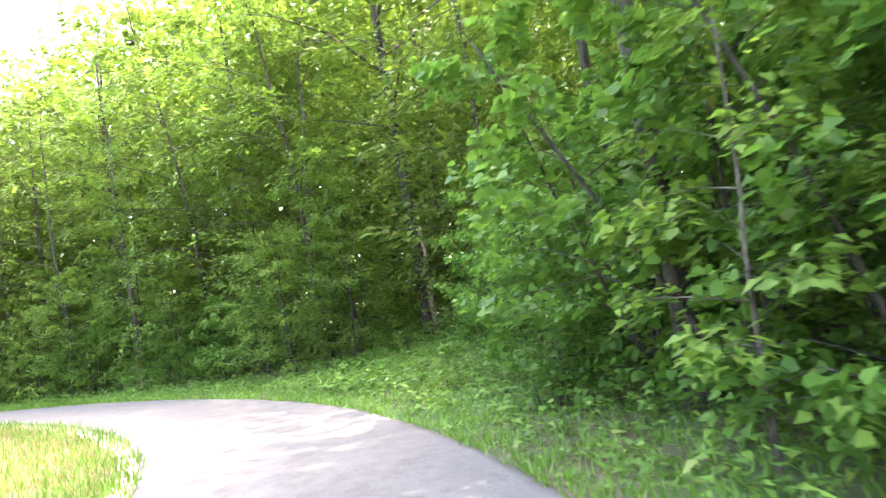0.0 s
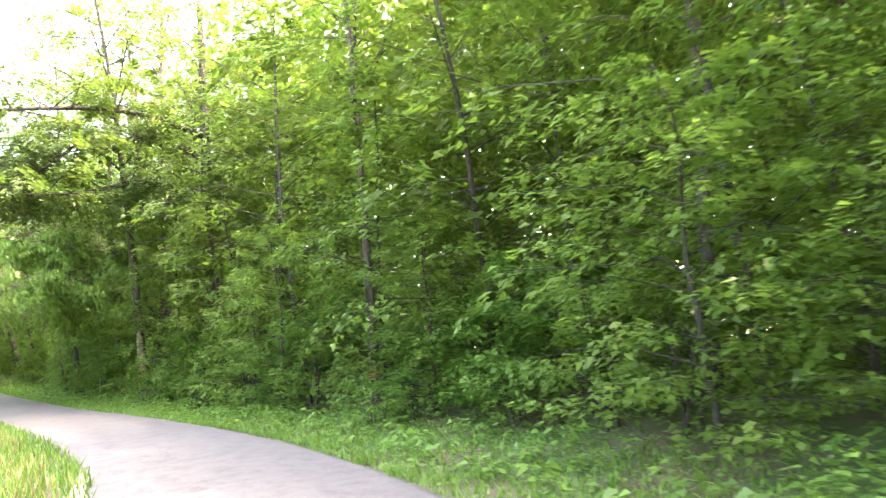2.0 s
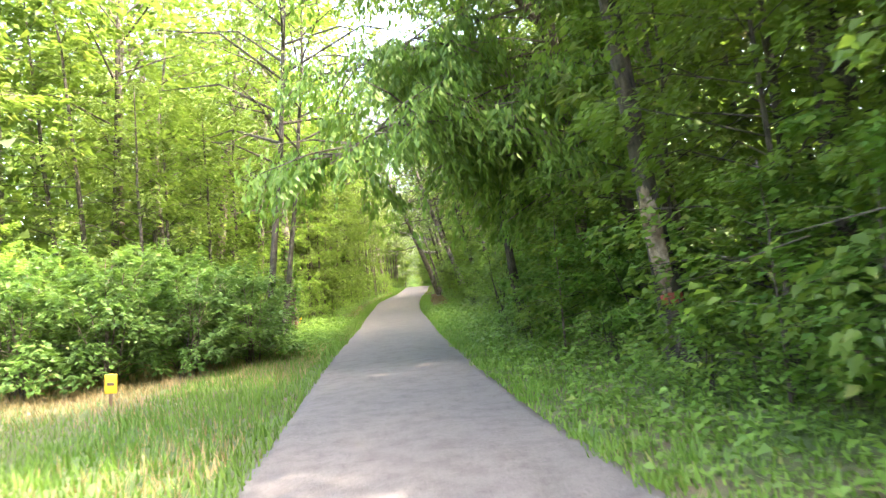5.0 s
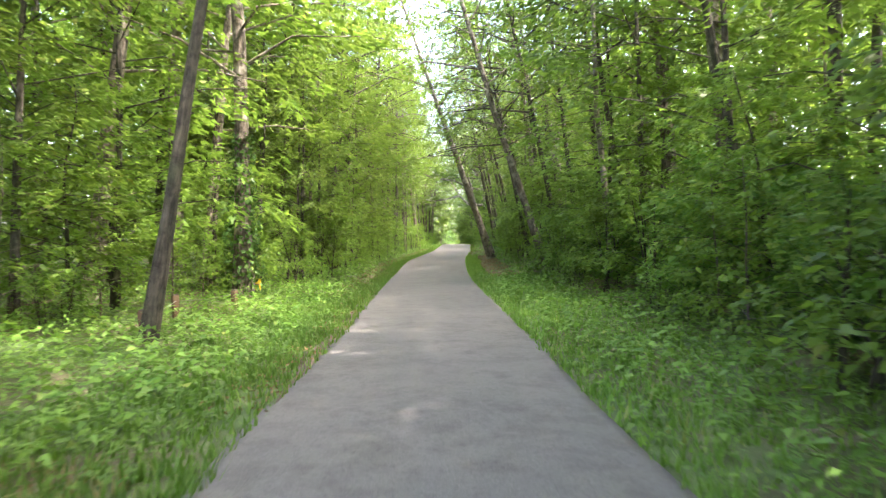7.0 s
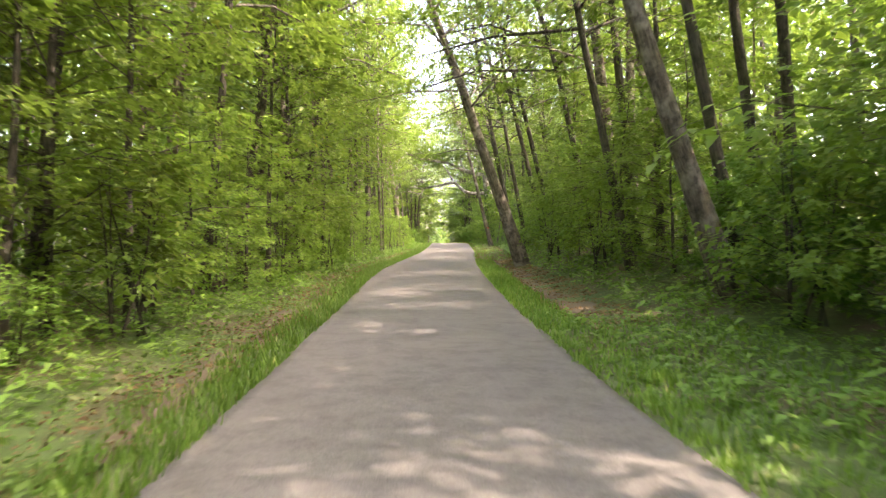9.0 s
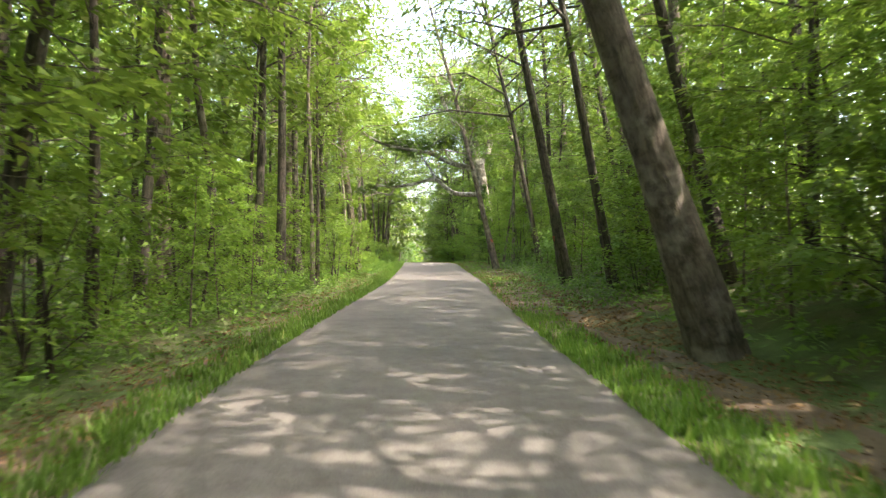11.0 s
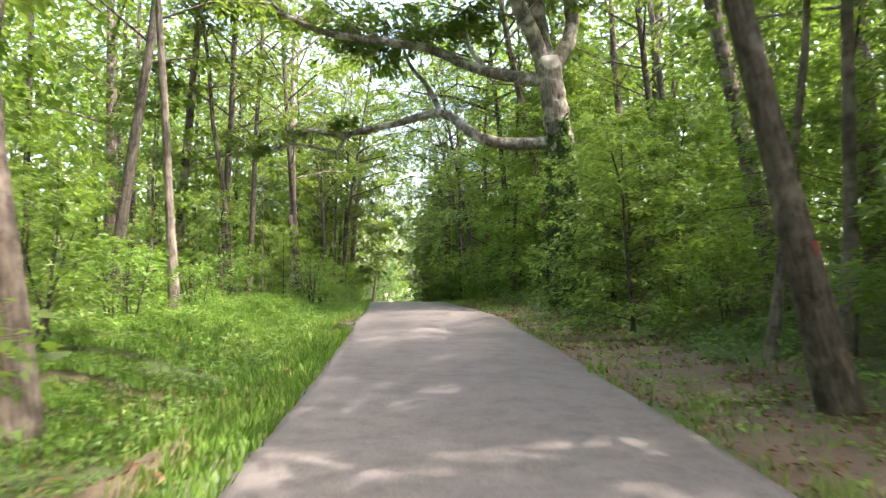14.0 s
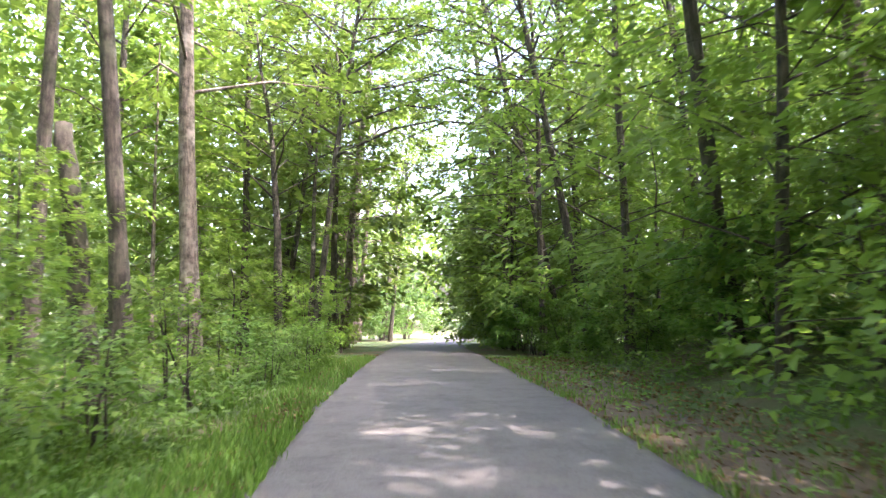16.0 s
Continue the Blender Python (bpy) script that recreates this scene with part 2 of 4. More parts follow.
def from_lane(x, y):
    """Metres beyond the lane's edge, +1 right or -1 left of it, and the lane's own y there."""
    x, y = np.atleast_1d(np.asarray(x, float)), np.atleast_1d(np.asarray(y, float))
    far, side, at = np.empty(len(x)), np.empty(len(x)), np.empty(len(x))
    for i in range(0, len(x), 4000):
        s = slice(i, i + 4000)
        dx, dy = x[s, None] - CENTRE[None, ::2, 0], y[s, None] - CENTRE[None, ::2, 1]
        j = np.argmin(dx * dx + dy * dy, axis=1) * 2
        across = (x[s] - CENTRE[j, 0]) * RIGHT[j, 0] + (y[s] - CENTRE[j, 1]) * RIGHT[j, 1]
        dist = np.hypot(x[s] - CENTRE[j, 0], y[s] - CENTRE[j, 1])
        far[s], side[s], at[s] = dist - HALF[j], np.where(across >= 0, 1, -1), CENTRE[j, 1]
    return far, side, at


def wavy(x, y):
    return (np.sin(x * 0.71 + 1.3 * np.sin(y * 0.33)) + np.sin(y * 0.57 + 2.1 + 1.1 * np.sin(x * 0.41)) + 0.5 * np.sin(x * 1.9 + y * 1.3)) / 2.5


def land(x, y):
    """The ground's height."""
    x, y = np.atleast_1d(np.asarray(x, float)), np.atleast_1d(np.asarray(y, float))
    far, side, at = from_lane(x, y)
    z = lane_height(at) - 0.035
    first = 0.55 * step01(far, 1.6, 6.5)
    bank = 0.95 * step01(far, 0.9, 5.0) + 0.5 * step01(far, 5, 14)
    right = first + (bank - first) * step01(at, 38, 52)
    left = 0.12 * step01(far, 2.5, 8) - 0.12 * step01(far, 0.5, 1.1) * (1 - step01(far, 1.4, 2.4)) * step01(at, 20, 40)
    left = left + 0.4 * step01(far, 0.6, 2.6) * (1 - step01(far, 3.2, 6.0)) * step01(at, 86, 91) * (1 - step01(at, 101, 106))
    hill = np.where(side > 0, right, left)
    hill = hill * (1 - step01(at, 108, 124)) + 0.05 * wavy(x * 1.7, y * 1.7) * step01(far, 0.3, 2.5)
    return z + hill


# ---- mesh builders ----


def solid(name, verts, tris, mat, smooth=False, per=3):
    """A mesh from arrays: verts (n, 3) and faces (m, per)."""
    verts, tris = np.asarray(verts, np.float32).reshape(-1, 3), np.asarray(tris, np.int32).reshape(-1, per)
    me = bpy.data.meshes.new(name)
    me.vertices.add(len(verts))
    me.vertices.foreach_set("co", verts.ravel())
    me.loops.add(tris.size)
    me.loops.foreach_set("vertex_index", tris.ravel())
    me.polygons.add(len(tris))
    me.polygons.foreach_set("loop_start", np.arange(0, tris.size, per, dtype=np.int32))
    if smooth:
        me.polygons.foreach_set("use_smooth", np.ones(len(tris), bool))
    me.update(calc_edges=True)
    me.materials.append(mat)
    return me


def unit(v):
    return v / np.maximum(np.linalg.norm(v, axis=-1, keepdims=True), 1e-9)


def leaf_arrays(pos, way, up, length, width, lobes=False, simple=False):
    """Folded leaves: four corners each, six with shoulders, or three where they are small."""
    way = unit(way)
    side = unit(np.cross(way, up))
    nrm = np.cross(side, way)
    L, W = length[:, None], width[:, None]
    tip = pos + way * L - nrm * L * 0.14
    if lobes:
        c = [pos, pos + way * L * 0.12 + side * W * 0.5 + nrm * W * 0.1, pos + way * L * 0.62 + side * W * 0.42 + nrm * W * 0.04, tip,
             pos + way * L * 0.62 - side * W * 0.42 + nrm * W * 0.04, pos + way * L * 0.12 - side * W * 0.5 + nrm * W * 0.1]
        f = ((0, 1, 2), (0, 2, 3), (0, 3, 4), (0, 4, 5))
    else:
        c = [pos, pos + way * L * 0.42 + side * W * 0.5 + nrm * W * 0.12, tip, pos + way * L * 0.42 - side * W * 0.5 + nrm * W * 0.12]
        f = ((0, 1, 2), (0, 2, 3))
    if simple:
        c, f = [c[0] + side * W * 0.12, c[1] + side * W * 0.1, c[2] - side * W * 0.25], ((0, 1, 2),)
    v = np.stack(c, axis=1)
    n, k = len(pos), len(c)
    return v.reshape(-1, 3), (np.arange(n)[:, None, None] * k + np.array(f)[None]).reshape(-1, 3)


def tube_arrays(path, radii, sides=7, rough=0.0, rng=None):
    """A tapered tube along a path, closed at its end."""
    path, radii = np.asarray(path, float), np.asarray(radii, float)
    way = unit(np.gradient(path, axis=0))
    ref = np.where(np.abs(way[:, 2:3]) > 0.9, np.array([[1.0, 0, 0]]), np.array([[0, 0, 1.0]]))
    a = unit(np.cross(way, ref))
    for i in range(1, len(a)):
        a[i] = unit((a[i - 1] - way[i] * (a[i - 1] @ way[i]))[None])[0]
    b = np.cross(way, a)
    ang = np.linspace(0, 2 * math.pi, sides, endpoint=False)
    r = radii[:, None] * np.ones(sides)[None]
    if rough and rng is not None:
        r = r * (1 + rough * rng.normal(size=r.shape))
    v = path[:, None] + r[..., None] * (np.cos(ang)[None, :, None] * a[:, None] + np.sin(ang)[None, :, None] * b[:, None])
    k = len(path)
    i, j = np.meshgrid(np.arange(k - 1), np.arange(sides), indexing="ij")
    p, q = i * sides + j, i * sides + (j + 1) % sides
    f = np.concatenate([np.stack([p, q, q + sides], -1).reshape(-1, 3), np.stack([p, q + sides, p + sides], -1).reshape(-1, 3)])
    end = np.array([[(k - 1) * sides, (k - 1) * sides + m, (k - 1) * sides + m + 1] for m in range(1, sides - 1)])
    return v.reshape(-1, 3), np.concatenate([f, end])


def joined(pieces):
    vs, fs, at = [], [], 0
    for v, f in pieces:
        vs.append(v)
        fs.append(f + at)
        at += len(v)
    return np.concatenate(vs), np.concatenate(fs)


def part(name, mesh, parent, label=""):
    ob = new(name, mesh)
    ob.parent = parent
    if label:
        ob["label"] = label
    return ob


def sprays(rng, origin, tip, twigs, leaves, spread, size, droop=0.25, flat=0.35):
    """Leaves in flat sprays on twigs along the outer part of one limb; also the twigs' paths."""
    origin, tip = np.asarray(origin, float), np.asarray(tip, float)
    axis = tip - origin
    reach = np.linalg.norm(axis)
    flatway = unit(np.array([axis[0], axis[1], axis[2] * 0.4])[None])[0]
    cross = unit(np.array([-flatway[1], flatway[0], 0.0])[None])[0]
    pos, way, up, paths = [], [], [], []
    for k in range(twigs):
        f = 0.25 + 0.75 * (k + rng.random()) / twigs
        start = origin + axis * f
        turn = (1 if k % 2 else -1) * rng.uniform(0.45, 1.25) * (1.0 - 0.5 * (f > 0.9))
        d = flatway * math.cos(turn) + cross * math.sin(turn) + np.array([0, 0, rng.normal(0.05, 0.18)])
        ln = spread * rng.uniform(0.55, 1.15) * (1.15 - 0.5 * f)
        paths.append((start, start + d * ln * 0.85 - np.array([0, 0, droop * ln * 0.4])))
        u = rng.random(leaves) ** 0.8
        side = rng.choice([-1.0, 1.0], leaves)
        lat = np.cross(d, [0, 0, 1.0])
        lat = lat / max(np.linalg.norm(lat), 1e-6)
        off = side * rng.uniform(0.01, 0.32, leaves) * ln * (1.05 - u * 0.75)
        p = start + d * (u * ln)[:, None] + lat * off[:, None]
        p[:, 2] += -droop * u ** 2 * ln + rng.normal(0, 0.05 + 0.05 * ln, leaves) - np.abs(off) * droop
        w = d[None] * 0.7 + lat[None] * (side * rng.uniform(0.3, 1.1, leaves))[:, None]
        w[:, 2] -= rng.uniform(0.0, 0.55, leaves)
        pos.append(p)
        way.append(w)
        nn = rng.normal(0, flat, (leaves, 3))
        nn[:, 2] += 1.0
        up.append(nn)
    pos, way, up = np.concatenate(pos), np.concatenate(way), np.concatenate(up)
    s = size * rng.uniform(0.65, 1.25, len(pos))
    return (pos, way, up, s), paths


def woody_plant(seed, height, radius, crown_from, reach, limbs, twigs, leaves, size, wide=0.62, rise=0.5, lean=0.03, stems=1,
                lobes=False, shape="oval", droop=0.25, flat=0.35, top_bias=1.0, sides=8, simple=0.0):
    """Arrays for the wood and for the leaves of one tree or shrub, standing at the origin."""
    rng = np.random.default_rng(seed)
    wood, P, Wy, U, S = [], [], [], [], []
    for s in range(stems):
        k = 9
        t = np.linspace(0, 1, k)
        bend = np.cumsum(rng.normal(0, lean, (k, 2)), axis=0) * height * 0.22
        tilt = rng.normal(0, 0.16, 2) * (stems > 1) * height
        base = rng.normal(0, 0.12, 2) * (stems > 1)
        trunk = np.stack([base[0] + bend[:, 0] * t + tilt[0] * t, base[1] + bend[:, 1] * t + tilt[1] * t, t * height * (1 if stems == 1 else rng.uniform(0.75, 1.0)) - 0.15 * (1 - t)], axis=1)
        flare = 1 + 0.45 * np.exp(-t * height / 0.35)
        wood.append(tube_arrays(trunk, radius * flare * (1 - 0.88 * t ** 1.1) + 0.004, sides if stems == 1 else 4, 0.035, rng))
        n = max(3, limbs // stems)
        for i in range(n):
            f = ((i + rng.random()) / n) ** top_bias
            h = crown_from + (1 - crown_from) * f * 0.98
            z = h * trunk[-1, 2]
            o = np.array([np.interp(z, trunk[:, 2], trunk[:, 0]), np.interp(z, trunk[:, 2], trunk[:, 1]), z])
            az = i * 2.399963 + rng.uniform(-0.5, 0.5) + s * 2.1
            prof = {"oval": 0.35 + 0.65 * math.sin(math.pi * min(1, 0.18 + 0.8 * f)), "low": 1.0 - 0.72 * f, "dome": math.sqrt(max(0.05, 1 - f * f * 0.92))}[shape]
            ln = reach * prof * rng.uniform(0.7, 1.15)
            el = rise * rng.uniform(0.4, 1.2) * (0.5 + 0.8 * f)
            e = o + np.array([math.cos(az) * math.cos(el), math.sin(az) * math.cos(el), math.sin(el)]) * ln
            mid = (o + e) / 2 + np.array([0, 0, 0.09 * ln]) + rng.normal(0, 0.04, 3) * ln
            r0 = max(0.005, min(radius * 0.4, (0.012 if radius > 0.1 else 0.006) * ln + 0.004) * (1 - 0.5 * f))
            wood.append(tube_arrays([o, mid, e], [r0, r0 * 0.7, r0 * 0.22], 5 if radius > 0.1 else 3))
            (p, w, u, sz), paths = sprays(rng, o * 0.85 + mid * 0.15 if 0.03 < radius < 0.15 else o * 0.45 + mid * 0.55, e, twigs, leaves, max(0.35, ln * 0.42), size, droop, flat)
            P.append(p), Wy.append(w), U.append(u), S.append(sz)
            for a, b in paths[::3] if stems == 1 else ():
                wood.append(tube_arrays([a, b], [max(0.004, r0 * 0.35), 0.002], 3))
    P, Wy, U, S = np.concatenate(P), np.concatenate(Wy), np.concatenate(U), np.concatenate(S)
    P[:, 2] = np.maximum(P[:, 2], 0.05)
    small = rng.random(len(P)) < simple
    sets = [leaf_arrays(P[m], Wy[m], U[m], S[m], S[m] * wide, lobes, plainer) for m, plainer in ((~small, False), (small, True)) if m.any()]
    return joined(wood), joined(sets)


def plant(name, arrays, bark, leaf, label, category, group):
    """The first of a kind, out of sight until copied: an Empty at the base over its trunk and crown."""
    (wv, wf), (lv, lf) = arrays
    root = new(name)
    part("trunk" if category == "tree" else "branchwork", solid("wood", wv, wf, bark, True), root)
    part("crown" if category == "tree" else "foliage", solid("leaves", lv, lf, leaf), root)
    return tagged(root, label, category, group)


USED = set()


def stand(kind, x, y, turn=0.0, size=1.0, lean=(0.0, 0.0), girth=None, sink=0.05, label=""):
    """Set a plant on the ground; the first use takes the original, later ones copy it."""
    z = float(land(x, y)[0]) - sink
    g = girth or size
    m = Matrix.Translation((x, y, z)) @ Matrix.Rotation(lean[0], 4, "Y") @ Matrix.Rotation(-lean[1], 4, "X") @ Matrix.Rotation(turn, 4, "Z") @ Matrix.Diagonal((g, g, size, 1))
    if kind.name in USED:
        ob = copy_thing(kind, m)
    else:
        USED.add(kind.name)
        kind.matrix_basis = m
        ob = kind
    if label:
        ob["label"] = label
    return ob


# ---- ground and lane ----


def build_ground():
    xs = np.unique(np.concatenate([np.linspace(-2600, -90, 9), np.linspace(-90, -24, 23), np.linspace(-24, 16, 61), np.linspace(16, 80, 23), np.linspace(80, 2600, 9)]).round(3))
    ys = np.unique(np.concatenate([np.linspace(-2600, -100, 9), np.linspace(-100, -42, 20), np.linspace(-42, 135, 237), np.linspace(135, 260, 42), np.linspace(260, 2600, 9)]).round(3))
    gx, gy = np.meshgrid(xs, ys, indexing="ij")
    z = land(gx.ravel(), gy.ravel())
    i, j = np.meshgrid(np.arange(len(xs) - 1), np.arange(len(ys) - 1), indexing="ij")
    a = (i * len(ys) + j).ravel()
    quads = np.stack([a, a + len(ys), a + len(ys) + 1, a + 1], axis=1)
    me = solid("ground", np.stack([gx.ravel(), gy.ravel(), z], axis=1), quads, GROUND, True, per=4)
    tagged(new("ground", me), "uneven woodland soil with moss, dirt and dead leaves", "ground", kind="structure")


def build_lane():
    rng = np.random.default_rng(3)
    k = len(CENTRE)
    edge = [np.convolve(rng.normal(0, 0.05, k + 4), np.ones(5) / 5, "valid") for _ in (0, 1)]
    across = [-1.0, -0.93, -0.5, 0.0, 0.5, 0.93, 1.0]
    rows = []
    for c in across:
        off = c * (HALF + np.where(c < 0, edge[0], edge[1]) * (abs(c) > 0.9))
        xy = CENTRE + RIGHT * off[:, None]
        z = lane_height(CENTRE[:, 1]) + 0.012 - 0.02 * c * c
        rows.append(np.column_stack([xy, z]))
    rows = [rows[0] - [0, 0, 0.09]] + rows + [rows[-1] - [0, 0, 0.09]]
    v = np.stack(rows, axis=1)
    n = len(rows)
    i, j = np.meshgrid(np.arange(k - 1), np.arange(n - 1), indexing="ij")
    a = (i * n + j).ravel()
    quads = np.stack([a, a + 1, a + n + 1, a + n], axis=1)
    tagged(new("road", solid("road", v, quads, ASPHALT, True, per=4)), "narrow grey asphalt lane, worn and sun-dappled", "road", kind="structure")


build_ground()
build_lane()

def dirt_strip(name, side, y0, y1, near, deep, mat, label, seed):
    """A thin bed of soil beside the lane with wandering edges."""
    r = np.random.default_rng(seed)
    ok = np.where((CENTRE[:, 1] >= y0) & (CENTRE[:, 1] <= y1))[0]
    k = len(ok)
    wob = [np.convolve(r.normal(0, 1, k + 8), np.ones(9) / 9, "valid") * 0.5 for _ in (0, 1)]
    taper = np.minimum(1, np.minimum(np.arange(k), np.arange(k)[::-1]) / 6.0)
    a = near + np.minimum(0.0, wob[0]) * (0.6 if near > 0.1 else 0) - 0.02
    b = near + np.maximum(0.1, (deep - near) * (1 + wob[1])) * taper
    rows = []
    for f in np.linspace(0, 1, 7):
        d = (HALF[ok] + a + (b - a) * f) * side
        p = CENTRE[ok] + RIGHT[ok] * d[:, None]
        rows.append(np.column_stack([p, land(p[:, 0], p[:, 1]) + (0.03 if 0 < f < 1 else -0.02) + r.normal(0, 0.006, k)]))
    v = np.stack(rows, axis=1)
    i, j = np.meshgrid(np.arange(k - 1), np.arange(6), indexing="ij")
    q = (i * 7 + j).ravel()
    quads = np.stack([q, q + 1, q + 8, q + 7], axis=1)
    if side < 0:
        quads = quads[:, ::-1]
    tagged(new(name, solid(name, v, quads, mat, True, per=4)), label, "ground", kind="structure")


SOIL = plain("bare soil", (0.085, 0.06, 0.038), 0.95, (0.17, 0.12, 0.08), 22.0, 0.8)
MUD = plain("wet mud", (0.032, 0.023, 0.016), 0.6, (0.075, 0.052, 0.035), 12.0, 0.7)
GRIT = plain("pale grit", (0.34, 0.28, 0.2), 0.95, (0.22, 0.16, 0.1), 30.0, 0.8)
dirt_strip("dirt_shoulder", 1, 62, 118, 0.12, 1.5, SOIL, "bare brown soil strewn with dead leaves", 1)
dirt_strip("dirt_shoulder", 1, 44, 64, 0.8, 1.5, SOIL, "bare brown soil strewn with dead leaves", 2)
dirt_strip("dirt_shoulder", -1, 38, 88, 0.5, 1.15, SOIL, "bare brown soil strewn with dead leaves", 3)
dirt_strip("dirt_shoulder", -1, 22, 37, 0.0, 0.26, SOIL, "bare brown soil at the lane's crumbling edge", 6)
dirt_strip("mud_patch", 1, 104.6, 108.2, 0.9, 1.7, MUD, "dark wet mud in a hollow beside the lane", 7)
dirt_strip("mud_patch", -1, 93.5, 99.5, 0.0, 0.55, MUD, "dark wet mud at the broken edge of the lane", 4)
dirt_strip("grit_shoulder", -1, -34, -8, 0.0, 0.28, GRIT, "pale worn grit at the inside of the bend", 5)

# ---- kinds of plants ----
tall_grey = plant("canopy_tree", woody_plant(11, 19, 0.21, 0.30, 4.6, 27, 7, 19, 0.25, simple=1.0, wide=0.7), BARK_GREY, LEAF_CANOPY, "tall woodland tree with grey-brown furrowed bark", "tree", "woodland trees")
tall_dark = plant("canopy_tree", woody_plant(12, 20, 0.19, 0.34, 4.4, 26, 7, 18, 0.25, rise=0.65, simple=1.0, wide=0.7), BARK_DARK, LEAF_CANOPY, "tall woodland tree with a straight dark trunk", "tree", "woodland trees")
tall_thin = plant("canopy_tree", woody_plant(13, 16, 0.10, 0.40, 3.0, 24, 6, 24, 0.22, lean=0.06, simple=1.0, wide=0.7), BARK_BROWN, LEAF_CANOPY, "slender tall tree with a bare lower stem", "tree", "woodland trees")
pole_pale = plant("pole_tree", woody_plant(14, 11, 0.06, 0.4, 2.2, 18, 5, 20, 0.19, lean=0.06, simple=0.7), BARK_PALE, LEAF_MAPLE, "thin pale-barked young tree", "tree", "young trees")
maple_a = plant("understory_tree", woody_plant(21, 7.5, 0.06, 0.08, 2.4, 42, 7, 24, 0.15, shape="dome", rise=0.3, simple=0.85), BARK_DARK, LEAF_MAPLE, "young broadleaf tree with layered leafy sprays", "tree", "young trees")
maple_b = plant("understory_tree", woody_plant(22, 6.0, 0.05, 0.06, 2.3, 40, 7, 24, 0.145, shape="dome", rise=0.25, lean=0.07, simple=0.7), BARK_DARK, LEAF_MAPLE, "leafy young tree with drooping green sprays", "tree", "young trees")
maple_c = plant("understory_tree", woody_plant(23, 9.5, 0.08, 0.12, 2.7, 40, 7, 24, 0.165, rise=0.35, simple=1.0), BARK_DARK, LEAF_CANOPY, "half-grown tree with dense green leaves", "tree", "young trees")
arch_tree = plant("arching_tree", woody_plant(26, 13.5, 0.11, 0.36, 4.2, 32, 7, 20, 0.19, shape="dome", rise=0.35, droop=0.5, lean=0.05, simple=1.0), BARK_DARK, LEAF_CANOPY, "tree with a broad leafy crown arching over the lane", "tree", "woodland trees")
edge_tree = plant("edge_tree", woody_plant(27, 13.0, 0.065, 0.07, 3.3, 46, 7, 24, 0.18, rise=0.3, droop=0.45, lean=0.05, simple=1.0), BARK_DARK, LEAF_MAPLE, "dense leafy tree at the wood's edge, branched low", "tree", "woodland trees")
deep_a = plant("woodland_tree", woody_plant(24, 11.5, 0.09, 0.06, 3.0, 36, 6, 22, 0.25, rise=0.35, wide=0.75, simple=1.0), BARK_DARK, LEAF_CANOPY, "shaded woodland tree deep in the wood", "tree", "woodland trees")
deep_b = plant("woodland_tree", woody_plant(25, 9.0, 0.07, 0.05, 2.8, 34, 6, 22, 0.24, shape="dome", rise=0.3, wide=0.75, simple=1.0), BARK_GREY, LEAF_MAPLE, "leafy tree deep in the wood", "tree", "woodland trees")
sapling = plant("sapling", woody_plant(31, 3.2, 0.022, 0.15, 1.1, 18, 5, 14, 0.125, shape="dome", rise=0.3, simple=0.6), BARK_GREY, LEAF_MAPLE, "sapling with light green leaves", "tree", "saplings")
shrub_a = plant("shrub", woody_plant(41, 1.9, 0.02, 0.1, 1.0, 25, 4, 16, 0.12, stems=5, shape="dome", rise=0.7, simple=0.85), BARK_DARK, LEAF_MAPLE, "dense green woodland shrub", "shrub", "undergrowth shrubs")
shrub_b = plant("shrub", woody_plant(42, 1.3, 0.014, 0.08, 0.9, 25, 4, 15, 0.11, stems=5, shape="dome", rise=0.6, simple=0.85), BARK_DARK, LEAF_HERB, "low spreading shrub at the wood's edge", "shrub", "undergrowth shrubs")
vine_bush = plant("vine_thicket", woody_plant(51, 4.6, 0.035, 0.03, 1.5, 64, 6, 21, 0.12, wide=0.95, stems=5, shape="dome", rise=0.35, lobes=True, flat=0.6, simple=0.45), BARK_DARK, LEAF_VINE, "tall thicket overgrown with broad-leaved vines", "shrub", "roadside thicket")
wall_bush = plant("leafy_bush", woody_plant(61, 2.6, 0.02, 0.04, 1.4, 48, 6, 25, 0.115, wide=0.75, stems=4, shape="dome", rise=0.5, simple=0.4), BARK_DARK, LEAF_VINE, "dense leafy bush crowding the edge of the wood", "shrub", "undergrowth shrubs")
wall_tree = plant("edge_tree", woody_plant(62, 6.8, 0.05, 0.05, 2.3, 50, 7, 27, 0.13, wide=0.72, shape="dome", rise=0.25, droop=0.5, lean=0.06, simple=0.3), BARK_DARK, LEAF_MAPLE, "young tree at the wood's edge, leafy to the ground", "tree", "young trees")
sumac = plant("sumac_bush", woody_plant(52, 2.7, 0.025, 0.06, 1.4, 60, 5, 17, 0.14, wide=0.6, stems=6, shape="dome", rise=0.6, simple=0.3), BARK_GREY, LEAF_SHRUB, "rounded sunlit bush with fresh green leaves", "shrub", "meadow bushes")

